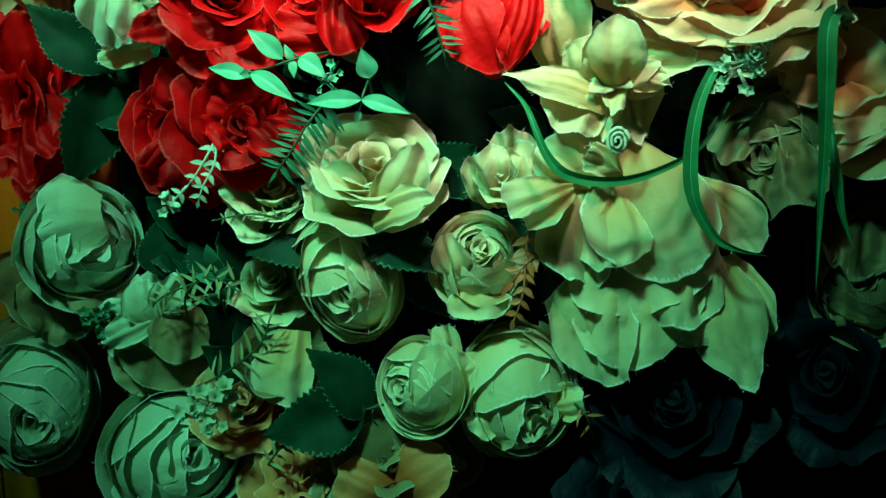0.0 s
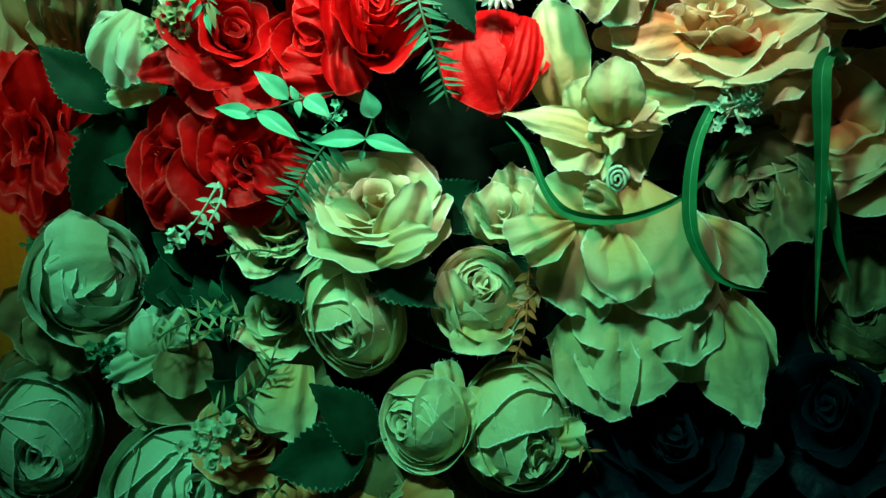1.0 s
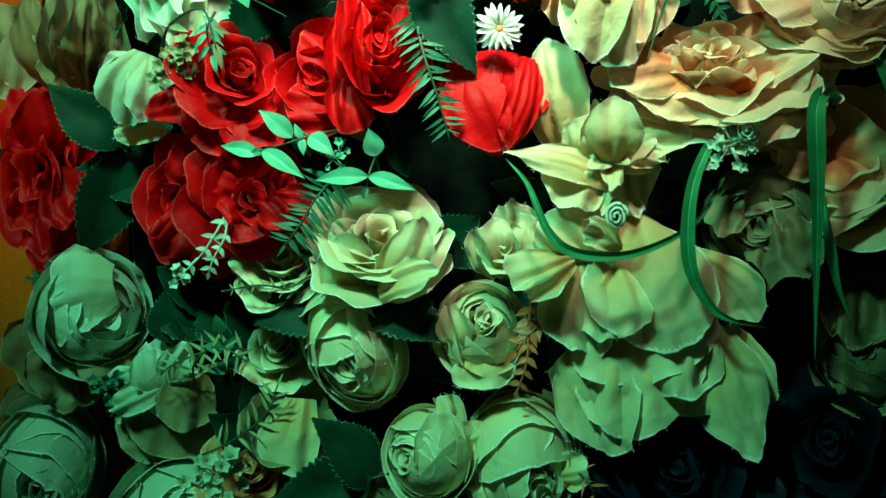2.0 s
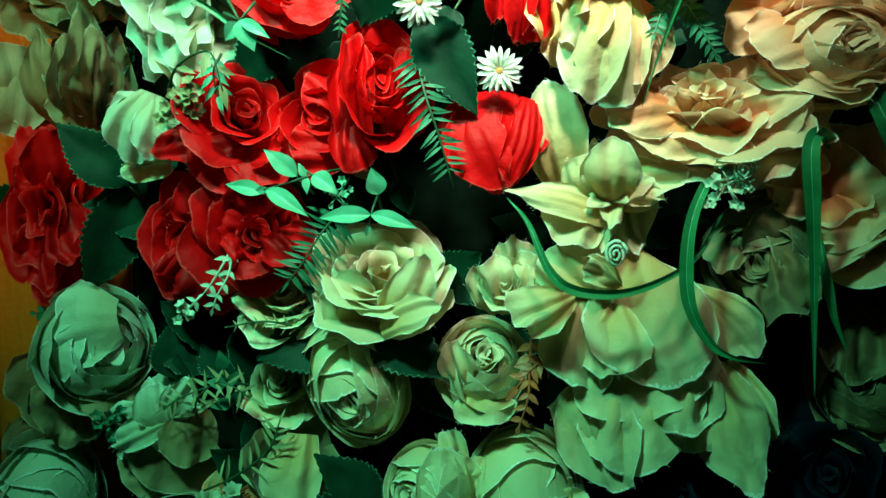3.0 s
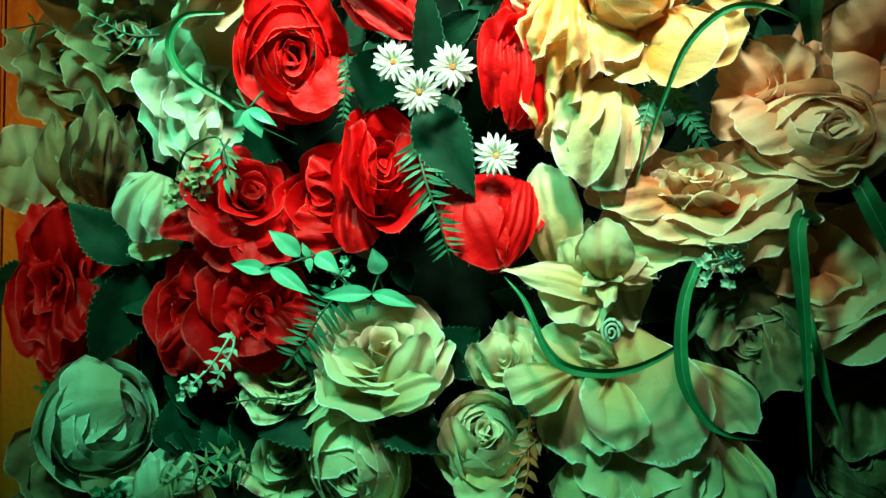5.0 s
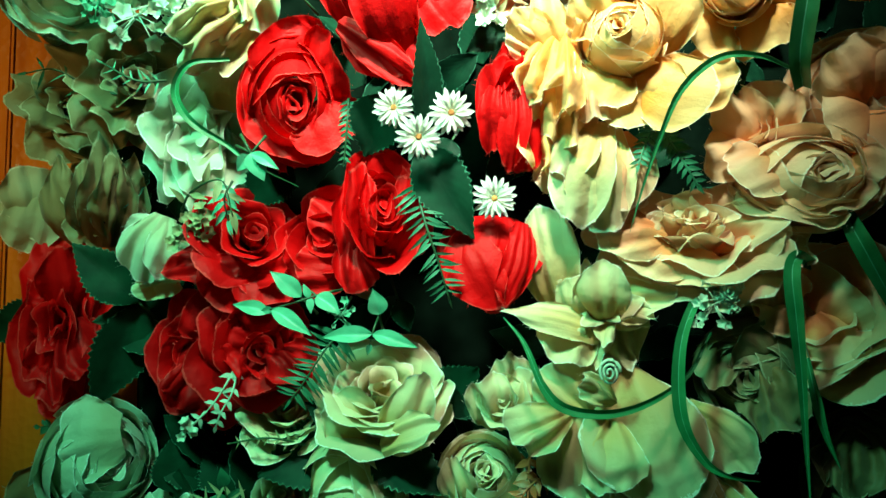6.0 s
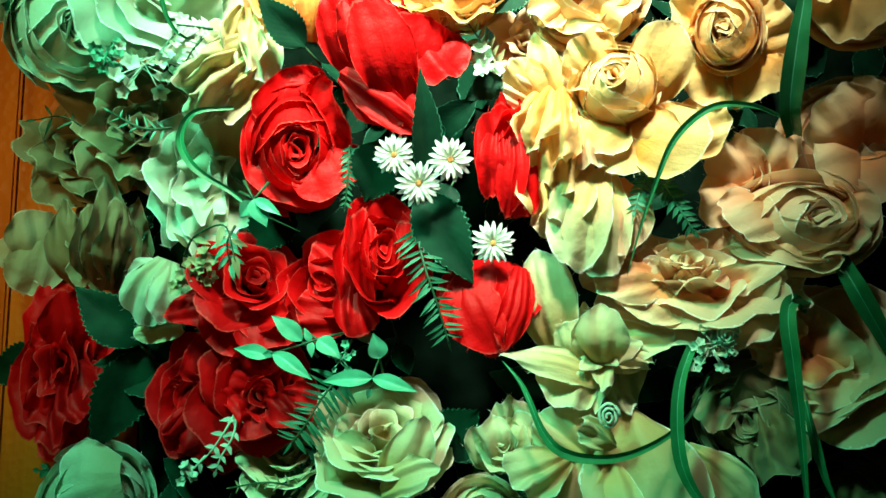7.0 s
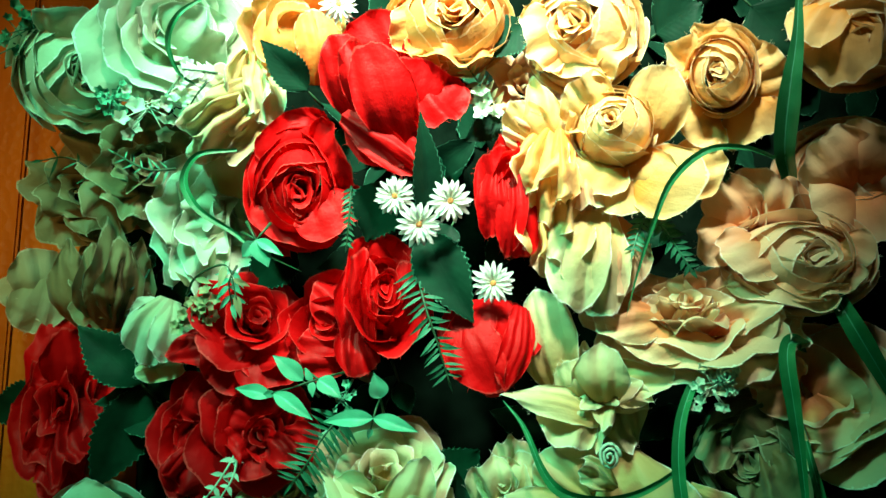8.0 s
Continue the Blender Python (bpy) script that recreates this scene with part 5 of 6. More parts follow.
petal(flower, (0.075, 0.444, 1.541), (0.056, 0.447, 1.490), 0.0483, (-0.335, -0.916, -0.222), YELLOW, 0.15, 0, 0.12, 0.1, 0.16, 152, 0.45)
petal(flower, (0.083, 0.444, 1.532), (0.069, 0.448, 1.467), 0.0481, (-0.252, -0.943, -0.217), YELLOW, 0.15, 0, 0.12, 0.1, 0.16, 153, 0.45)
petal(flower, (0.091, 0.451, 1.513), (0.085, 0.450, 1.459), 0.0443, (-0.070, -0.979, -0.192), YELLOW, 0.15, 0, 0.12, 0.1, 0.16, 154, 0.45)
petal(flower, (0.081, 0.457, 1.498), (0.065, 0.458, 1.443), 0.0406, (-0.251, -0.935, -0.250), YELLOW, 0.15, 0, 0.12, 0.1, 0.16, 155, 0.45)
petal(flower, (0.099, 0.451, 1.500), (0.100, 0.442, 1.474), 0.0440, (-0.081, -0.994, -0.069), PEACH, 0.15, 0, 0.12, 0.1, 0.08, 156, 0.45)
flower = bloom('cream and peach cloth bud in bright light', (0.111, 0.483, 1.448), (-0.147, -0.882, -0.447), 0.0211, CREAM, 'bud', 58, category='rose')
petal(flower, (0.106, 0.472, 1.474), (0.070, 0.471, 1.430), 0.0373, (-0.384, -0.919, -0.092), PEACH, 0.15, 0, 0.12, 0.1, 0.05, 157, 0.45)
petal(flower, (0.121, 0.465, 1.472), (0.130, 0.461, 1.416), 0.0448, (0.079, -0.974, -0.213), PEACH, 0.15, 0, 0.12, 0.1, 0.05, 158, 0.45)
petal(flower, (0.112, 0.460, 1.478), (0.108, 0.461, 1.400), 0.0525, (-0.110, -0.969, -0.221), CREAM, 0.18, 0.1, 0.12, 0.1, 0.05, 159, 0.45)
petal(flower, (0.107, 0.457, 1.475), (0.087, 0.457, 1.406), 0.0482, (-0.393, -0.898, -0.197), CREAM, 0.18, 0.1, 0.12, 0.1, 0.05, 160, 0.45)
petal(flower, (0.098, 0.455, 1.472), (0.080, 0.450, 1.439), 0.0360, (-0.377, -0.921, -0.096), CREAM, 0.15, 0, 0.12, 0.1, 0.05, 161, 0.45)
flower = ball_rose('peach cloth rose with a folded heart', (0.248, 0.452, 1.441), (-0.219, -0.957, 0.190), 0.0415, PEACH, 59, squash=(1.14, 0.84, 0.9), lean=20, towards=-30, rows=SUNK)
petal(flower, (0.269, 0.457, 1.442), (0.293, 0.446, 1.432), 0.0436, (-0.175, -0.983, -0.058), PEACH, 0.18, 0, 0.12, 0.1, 0.05, 162, 0.45)
petal(flower, (0.250, 0.460, 1.430), (0.233, 0.452, 1.402), 0.0755, (-0.481, -0.850, -0.213), PEACH, 0.2, 0, 0.12, 0.1, 0.05, 163, 0.45)
petal(flower, (0.236, 0.461, 1.447), (0.197, 0.452, 1.437), 0.0482, (-0.665, -0.747, -0.018), PEACH, 0.18, 0, 0.12, 0.1, 0.05, 164, 0.45)
petal(flower, (0.262, 0.460, 1.430), (0.269, 0.448, 1.409), 0.0554, (-0.266, -0.936, -0.229), PEACH, 0.2, 0, 0.12, 0.1, 0.05, 165, 0.45)
flower = bloom('peach cloth flower behind a larger one', (0.224, 0.481, 1.474), (-0.537, -0.833, 0.134), 0.0212, PEACH, 'globe', 60, category='rose')
petal(flower, (0.229, 0.480, 1.457), (0.182, 0.470, 1.451), 0.0417, (-0.556, -0.829, 0.058), PEACH, 0.14, 0, 0.12, 0.1, 0.05, 166, 0.45)
petal(flower, (0.235, 0.483, 1.466), (0.196, 0.462, 1.494), 0.0460, (-0.550, -0.822, 0.149), PEACH, 0.14, 0, 0.12, 0.1, 0.05, 167, 0.45)
petal(flower, (0.239, 0.486, 1.471), (0.231, 0.461, 1.506), 0.0504, (-0.378, -0.918, 0.120), PEACH, 0.14, 0, 0.12, 0.1, 0.05, 168, 0.45)
flower = ball_rose('dusty peach cloth flower in shade', (0.304, 0.479, 1.501), (-0.384, -0.923, -0.037), 0.048, PEACH, 61, lean=18, towards=60)
petal(flower, (0.298, 0.462, 1.492), (0.260, 0.439, 1.519), 0.0567, (-0.629, -0.769, 0.118), PEACH, 0.14, 0, 0.12, 0.1, 0.05, 169, 0.45)
petal(flower, (0.302, 0.462, 1.492), (0.291, 0.434, 1.532), 0.0565, (-0.470, -0.879, 0.086), PEACH, 0.14, 0, 0.12, 0.1, 0.05, 170, 0.45)
petal(flower, (0.298, 0.464, 1.484), (0.263, 0.454, 1.470), 0.0570, (-0.577, -0.795, -0.187), PEACH, 0.14, 0, 0.12, 0.1, 0.05, 171, 0.45)
petal(flower, (0.306, 0.463, 1.488), (0.305, 0.457, 1.449), 0.0611, (-0.412, -0.855, -0.315), PEACH, 0.14, 0, 0.12, 0.1, 0.05, 172, 0.45)
flower = bloom('dim peach cloth flower behind white filler', (0.061, 0.468, 1.577), (-0.093, -0.996, 0.020), 0.0278, PEACH, 'pointed', 62, category='rose')

# pale flowers on the far side
flower = ball_rose('pale mint cloth rose catching green light', (-0.299, 0.499, 1.607), (0.533, -0.791, -0.300), 0.0445, MINT, 70, squash=(0.9, 1.05, 0.9), lean=12, towards=0)
petal(flower, (-0.303, 0.509, 1.599), (-0.328, 0.506, 1.579), 0.0646, (0.256, -0.848, -0.465), MINT, 0.15, 0, 0.12, 0.1, 0.05, 173, 0.45)
petal(flower, (-0.298, 0.510, 1.595), (-0.299, 0.506, 1.560), 0.0782, (0.439, -0.786, -0.435), MINT, 0.15, 0, 0.12, 0.1, 0.05, 174, 0.45)
petal(flower, (-0.297, 0.493, 1.621), (-0.280, 0.466, 1.640), 0.0668, (0.427, -0.899, -0.097), MINT, 0.15, 0, 0.12, 0.1, 0.05, 175, 0.45)
flower = bloom('thin pale mint cloth flower behind a grass blade', (-0.211, 0.482, 1.634), (0.423, -0.878, -0.226), 0.0537, MINT, 'cup', 71, category='rose')
petal(flower, (-0.226, 0.489, 1.614), (-0.244, 0.469, 1.642), 0.0489, (0.158, -0.962, -0.225), MINT, 0.12, 0, 0.12, 0.1, 0.05, 176, 0.45)
petal(flower, (-0.219, 0.492, 1.615), (-0.173, 0.461, 1.628), 0.0662, (0.520, -0.836, -0.173), MINT, 0.12, 0, 0.12, 0.1, 0.05, 177, 0.45)
petal(flower, (-0.220, 0.481, 1.629), (-0.250, 0.483, 1.609), 0.0534, (0.153, -0.884, -0.441), MINT, 0.12, 0, 0.12, 0.1, 0.05, 178, 0.45)
flower = bloom('crumpled cream cloth flower in bright light', (-0.165, 0.484, 1.568), (0.464, -0.857, -0.227), 0.0242, CREAM, 'ruffled', 72, category='rose')
petal(flower, (-0.141, 0.464, 1.606), (-0.130, 0.468, 1.548), 0.0342, (0.521, -0.807, -0.277), CREAM, 0.12, 0, 0.12, 0.1, 0.05, 179, 0.45)
petal(flower, (-0.141, 0.457, 1.600), (-0.145, 0.461, 1.555), 0.0337, (0.242, -0.944, -0.222), CREAM, 0.12, 0, 0.12, 0.1, 0.16, 180, 0.45)
petal(flower, (-0.140, 0.463, 1.582), (-0.195, 0.473, 1.544), 0.0384, (0.042, -0.979, -0.199), CREAM, 0.12, 0, 0.12, 0.1, 0.16, 181, 0.45)
petal(flower, (-0.138, 0.466, 1.570), (-0.197, 0.476, 1.532), 0.0342, (0.043, -0.960, -0.276), CREAM, 0.12, 0, 0.12, 0.1, 0.16, 182, 0.45)
petal(flower, (-0.136, 0.467, 1.561), (-0.175, 0.472, 1.529), 0.0340, (0.141, -0.924, -0.355), CREAM, 0.12, 0, 0.12, 0.1, 0.16, 183, 0.45)
flower = bloom('pinkish cream cloth flower in half shade', (-0.255, 0.535, 1.537), (0.426, -0.902, -0.061), 0.0428, SHADED_CREAM, 'limp', 73, category='rose')
flower = bloom('dim pinkish cloth flower near orange boards', (-0.316, 0.565, 1.523), (0.440, -0.898, -0.028), 0.0373, SHADED_CREAM, 'limp', 74, category='rose')
flower = bloom('dim cream cloth flower with tall petals', (-0.300, 0.583, 1.445), (0.455, -0.871, 0.188), 0.0301, SHADED_CREAM, 'limp', 75, category='rose')
petal(flower, (-0.287, 0.589, 1.408), (-0.258, 0.550, 1.474), 0.0441, (0.578, -0.804, 0.140), SHADED_CREAM, 0.14, 0.5, 0.12, 0.1, 0.12, 184, 0.45)
petal(flower, (-0.319, 0.597, 1.409), (-0.332, 0.567, 1.481), 0.0500, (0.247, -0.960, 0.134), SHADED_CREAM, 0.14, 0.5, 0.12, 0.1, 0.12, 185, 0.45)
petal(flower, (-0.299, 0.587, 1.406), (-0.281, 0.540, 1.494), 0.0584, (0.419, -0.897, 0.140), SHADED_CREAM, 0.16, 0.5, 0.12, 0.1, 0.1, 186, 0.45)
petal(flower, (-0.290, 0.578, 1.415), (-0.269, 0.538, 1.482), 0.0385, (0.586, -0.799, 0.131), SHADED_CREAM, 0.14, 0.5, 0.12, 0.1, 0.1, 187, 0.45)
petal(flower, (-0.305, 0.583, 1.410), (-0.299, 0.547, 1.469), 0.0437, (0.244, -0.969, 0.030), SHADED_CREAM, 0.14, 0.3, 0.12, 0.1, 0.1, 188, 0.45)
flower = bloom('dim mint cloth flower near orange boards', (-0.378, 0.619, 1.445), (0.392, -0.916, 0.089), 0.0264, MINT, 'limp', 76, category='rose')
petal(flower, (-0.367, 0.611, 1.465), (-0.385, 0.616, 1.403), 0.0523, (0.296, -0.944, -0.144), MINT, 0.14, 0, 0.12, 0.1, 0.05, 189, 0.45)
petal(flower, (-0.375, 0.622, 1.430), (-0.374, 0.595, 1.479), 0.0522, (0.389, -0.914, 0.111), MINT, 0.14, 0, 0.12, 0.1, 0.05, 190, 0.45)
flower = bloom('pale mint cloth flower behind a grass blade', (-0.196, 0.537, 1.490), (0.214, -0.971, -0.108), 0.0518, MINT, 'limp', 77, squash=(0.8, 1.1, 1), category='rose')
petal(flower, (-0.185, 0.531, 1.484), (-0.211, 0.532, 1.447), 0.0509, (0.101, -0.974, -0.201), MINT, 0.14, 0, 0.12, 0.1, 0.05, 191, 0.45)
petal(flower, (-0.179, 0.527, 1.493), (-0.214, 0.520, 1.491), 0.0507, (0.093, -0.989, -0.118), MINT, 0.14, 0, 0.12, 0.1, 0.05, 192, 0.45)
petal(flower, (-0.175, 0.527, 1.507), (-0.158, 0.495, 1.549), 0.0592, (0.375, -0.927, -0.028), CREAM, 0.14, 0, 0.12, 0.1, 0.05, 193, 0.45)
flower = bloom('small pale cloth rose beside a dark leaf', (-0.241, 0.553, 1.403), (0.225, -0.971, 0.088), 0.0212, MINT, 'globe', 78, category='rose')
petal(flower, (-0.228, 0.544, 1.411), (-0.257, 0.535, 1.411), 0.0370, (0.056, -0.991, 0.124), MINT, 0.15, 0, 0.12, 0.1, 0.05, 194, 0.45)
petal(flower, (-0.223, 0.530, 1.424), (-0.244, 0.528, 1.374), 0.0407, (0.164, -0.987, -0.001), MINT, 0.18, 0, 0.12, 0.1, 0.05, 195, 0.45)
petal(flower, (-0.218, 0.530, 1.419), (-0.223, 0.524, 1.374), 0.0405, (0.443, -0.892, -0.089), MINT, 0.18, 0, 0.12, 0.1, 0.05, 196, 0.45)
petal(flower, (-0.254, 0.563, 1.368), (-0.207, 0.536, 1.374), 0.0279, (0.461, -0.839, 0.291), CREAM, 0.1, 0, 0.12, 0.1, 0.05, 197, 0.45)
petal(flower, (-0.219, 0.549, 1.370), (-0.253, 0.544, 1.366), 0.0231, (0.236, -0.928, 0.290), CREAM, 0.1, 0, 0.12, 0.1, 0.05, 198, 0.45)

# white daisies
daisy('white daisy in bright light beside green leaves', (-0.035, 0.447, 1.486), (-0.133, -0.962, -0.236), 0.0156, 1)
daisy('white daisy in bright light beside green leaves', (-0.018, 0.445, 1.465), (0.034, -0.953, -0.300), 0.0170, 2)
daisy('white daisy in bright light beside green leaves', (0.004, 0.443, 1.481), (0.142, -0.962, -0.235), 0.0166, 3)
daisy('white daisy above a red rosebud', (0.034, 0.463, 1.425), (-0.066, -0.990, -0.122), 0.0166, 4)
daisy('white daisy behind a red flower', (-0.073, 0.425, 1.621), (0.132, -0.973, -0.189), 0.0140, 5)

# dark serrated leaves
rose_leaf('dark green serrated cloth leaf between red and pale flowers', (-0.255, 0.560, 1.356), (-0.304, 0.549, 1.403), (0.213, -0.971, 0.104), 0.0388, 20, 0.3, 1)
rose_leaf('dark green serrated cloth leaf hanging under a red flower', (-0.253, 0.569, 1.357), (-0.299, 0.580, 1.269), (0.491, -0.871, 0.013), 0.0467, 15, 0.2, 2)
rose_leaf('dark green serrated cloth leaf under a cream rose', (-0.078, 0.539, 1.244), (-0.144, 0.529, 1.223), (0.034, -0.895, 0.445), 0.0527, 20, 0.2, 3)
rose_leaf('dark green serrated cloth leaf under a cream rose', (-0.062, 0.531, 1.249), (-0.002, 0.504, 1.214), (0.212, -0.933, 0.290), 0.0450, 20, 0.2, 4)
rose_leaf('dark green serrated cloth leaf under a cream rose', (-0.077, 0.533, 1.259), (-0.110, 0.528, 1.277), (0.140, -0.952, 0.273), 0.0249, 10, 0.2, 5)
rose_leaf('dark green serrated cloth leaf behind a cream rose', (-0.028, 0.551, 1.210), (0.007, 0.535, 1.173), (0.149, -0.923, 0.354), 0.0347, 20, 0.2, 6)
rose_leaf('dark green serrated cloth leaf standing between lower roses', (-0.055, 0.524, 1.099), (-0.098, 0.514, 1.152), (0.387, -0.706, 0.592), 0.0443, 20, 0.3, 7)
rose_leaf('dark green serrated cloth leaf lying between lower roses', (-0.057, 0.520, 1.105), (-0.131, 0.510, 1.089), (0.002, -0.967, 0.256), 0.0486, 20, 0.2, 8)
rose_leaf('dark green serrated cloth leaf behind a cream rose', (-0.010, 0.541, 1.271), (0.023, 0.534, 1.301), (0.218, -0.964, 0.151), 0.0461, 20, 0.2, 9)
rose_leaf('dark green serrated cloth leaf in shade', (-0.235, 0.596, 1.193), (-0.237, 0.596, 1.240), (0.451, -0.855, 0.256), 0.0378, 20, 0.2, 10)
rose_leaf('dark green serrated cloth leaf in shade', (-0.183, 0.585, 1.199), (-0.207, 0.590, 1.227), (0.388, -0.886, 0.254), 0.0373, 20, 0.2, 11)
rose_leaf('dark green serrated cloth leaf below white daisies', (-0.018, 0.470, 1.465), (0.018, 0.470, 1.400), (-0.065, -0.994, -0.093), 0.0390, 20, 0.25, 12)
rose_leaf('dark green serrated cloth leaf beside white daisies', (-0.013, 0.459, 1.467), (-0.015, 0.423, 1.537), (0.424, -0.901, -0.089), 0.0231, 15, 0.3, 13)
rose_leaf('dark green serrated cloth leaf beside a red rose', (-0.041, 0.473, 1.504), (-0.059, 0.488, 1.462), (0.075, -0.962, -0.262), 0.0426, 15, 0.2, 14)
rose_leaf('dark green serrated cloth leaf in front of an orange bud', (-0.101, 0.460, 1.571), (-0.130, 0.435, 1.599), (-0.021, -0.983, -0.184), 0.0257, 10, 0.3, 15)
rose_leaf('dark green serrated cloth leaf below a red rose', (-0.121, 0.518, 1.466), (-0.156, 0.524, 1.431), (0.206, -0.975, -0.077), 0.0385, 20, 0.2, 16)
rose_leaf('dark green serrated cloth leaf behind a yellow rose', (0.062, 0.447, 1.616), (0.028, 0.443, 1.588), (-0.105, -0.958, -0.266), 0.0290, 20, 0.2, 17)
rose_leaf('dark green serrated cloth leaf behind a red flower', (0.045, 0.474, 1.552), (0.017, 0.474, 1.535), (-0.076, -0.986, -0.145), 0.0214, 20, 0.2, 18)
rose_leaf('dark green serrated cloth leaf near orange boards', (-0.356, 0.617, 1.352), (-0.423, 0.629, 1.327), (0.470, -0.875, 0.114), 0.0388, 20, 0.2, 19)
rose_leaf('dark green serrated cloth leaf in shade at the top', (0.158, 0.450, 1.607), (0.186, 0.432, 1.620), (-0.265, -0.935, -0.236), 0.0453, 20, 0.2, 20)
rose_leaf('dark green serrated cloth leaf in shade at the top', (0.225, 0.438, 1.622), (0.260, 0.442, 1.584), (-0.367, -0.896, -0.251), 0.0492, 20, 0.2, 21)
rose_leaf('dark green serrated cloth leaf beside a peach rose', (0.192, 0.475, 1.502), (0.214, 0.458, 1.518), (-0.324, -0.945, -0.044), 0.0251, 20, 0.2, 22)
rose_leaf('dark green serrated cloth leaf beside white filler', (0.005, 0.485, 1.472), (-0.005, 0.481, 1.454), (-0.007, -1.000, -0.001), 0.0213, 20, 0.2, 23)
rose_leaf('dark green serrated cloth leaf behind mint sprig', (-0.037, 0.516, 1.356), (-0.029, 0.518, 1.332), (0.070, -0.993, 0.094), 0.0183, 20, 0.2, 24)

# grass blades
grass_blade('long green grass blade arching under a cream flower', [(0.040, 0.477, 1.342), (0.052, 0.458, 1.325), (0.063, 0.444, 1.296), (0.077, 0.438, 1.283), (0.104, 0.436, 1.280), (0.133, 0.442, 1.287), (0.166, 0.467, 1.302), (0.188, 0.483, 1.330)], 0.0066, (-0.083, -0.997, 0.012), 10, (0.1, 0.35))
grass_blade('long green grass blade hanging in a long curve', [(0.180, 0.479, 1.359), (0.161, 0.460, 1.329), (0.155, 0.454, 1.297), (0.157, 0.451, 1.269), (0.170, 0.451, 1.246), (0.184, 0.450, 1.237), (0.209, 0.458, 1.231)], 0.0090, (-0.347, -0.938, -0.014), 0, (0.7, 0.04))
grass_blade('long green grass blade folded over and hanging down', [(0.256, 0.471, 1.378), (0.237, 0.451, 1.380), (0.230, 0.444, 1.368), (0.231, 0.443, 1.338), (0.236, 0.450, 1.301), (0.239, 0.455, 1.258), (0.243, 0.461, 1.208)], 0.0105, (-0.470, -0.881, -0.046), 0, (0.8, 0.04))
grass_blade('long green grass blade behind a hanging one', [(0.250, 0.470, 1.312), (0.251, 0.463, 1.286), (0.257, 0.464, 1.261), (0.266, 0.464, 1.237)], 0.0066, (-0.467, -0.881, 0.078), 0, (0.5, 0.1))
grass_blade('long green grass blade standing at the top', [(0.234, 0.425, 1.491), (0.224, 0.407, 1.505), (0.221, 0.387, 1.537), (0.225, 0.379, 1.571), (0.227, 0.372, 1.614)], 0.0138, (-0.425, -0.894, -0.140), 25, (0.7, 0.1))
grass_blade('long green grass blade arching over a yellow rose', [(0.229, 0.423, 1.501), (0.195, 0.400, 1.503), (0.167, 0.393, 1.499), (0.148, 0.405, 1.483), (0.139, 0.423, 1.457), (0.132, 0.440, 1.429), (0.125, 0.452, 1.399)], 0.0047, (-0.419, -0.894, -0.158), 0, (0.4, 0.05))
grass_blade('long green grass blade lying across a shaded flower', [(0.274, 0.462, 1.418), (0.279, 0.447, 1.389), (0.297, 0.452, 1.358), (0.324, 0.466, 1.319)], 0.0138, (-0.466, -0.885, 0.004), 0, (0.7, 0.5))
grass_blade('long green grass blade looped before a pale flower', [(-0.154, 0.466, 1.528), (-0.180, 0.458, 1.522), (-0.191, 0.462, 1.504), (-0.179, 0.460, 1.482), (-0.155, 0.465, 1.466), (-0.138, 0.465, 1.453), (-0.107, 0.482, 1.438)], 0.0059, (0.273, -0.941, -0.198), 30, (0.4, 0.08))
grass_blade('long green grass blade curving round a mint flower', [(-0.171, 0.430, 1.631), (-0.187, 0.425, 1.615), (-0.197, 0.434, 1.599), (-0.192, 0.445, 1.580), (-0.179, 0.455, 1.573)], 0.0043, (0.298, -0.877, -0.377), 0, (0.5, 0.3))

# mint sprigs, ferns and fillers
rose_leaf('pale mint leaf on a grass tip', (-0.137, 0.463, 1.459), (-0.128, 0.464, 1.440), (0.253, -0.967, 0.021), 0.0155, 24, 0.45, 474, SPRIG)
rose_leaf('pale mint leaf on a grass tip', (-0.138, 0.464, 1.458), (-0.147, 0.466, 1.447), (0.254, -0.967, 0.024), 0.0107, 24, 0.45, 430, SPRIG)
rose_leaf('pale mint leaf on a grass tip', (-0.136, 0.463, 1.459), (-0.117, 0.460, 1.447), (0.251, -0.968, 0.021), 0.0081, 24, 0.45, 500, SPRIG)
sprig('pale mint cloth sprig with smooth pointed leaves', [(-0.070, 0.500, 1.365), (-0.091, 0.490, 1.360), (-0.110, 0.487, 1.354), (-0.129, 0.489, 1.349)], 2, SPRIG, 0.0115, (0.135, -0.988, 0.073), 0.0011, 'sprig', True, 0.5, 1, STEM, sweep=75)
sprig('pale mint cloth sprig with smooth pointed leaves', [(-0.048, 0.489, 1.347), (-0.052, 0.480, 1.335), (-0.055, 0.479, 1.323)], 1, SPRIG, 0.0098, (0.096, -0.990, 0.106), 0.0011, 'sprig', True, 0.5, 2, sweep=85)
rose_leaf('pale mint smooth leaf above a cream rose', (-0.130, 0.492, 1.347), (-0.156, 0.493, 1.353), (0.238, -0.935, 0.262), 0.0115, 24, 0.45, 440, SPRIG)
rose_leaf('pale mint smooth leaf above a cream rose', (-0.127, 0.488, 1.349), (-0.098, 0.481, 1.331), (0.234, -0.937, 0.258), 0.0127, 24, 0.45, 445, SPRIG)
rose_leaf('pale mint smooth leaf above a cream rose', (-0.106, 0.488, 1.358), (-0.127, 0.485, 1.376), (0.197, -0.951, 0.240), 0.0139, 24, 0.45, 500, SPRIG)
rose_leaf('pale mint smooth leaf above a cream rose', (-0.094, 0.486, 1.359), (-0.077, 0.480, 1.346), (0.177, -0.956, 0.236), 0.0138, 24, 0.45, 530, SPRIG)
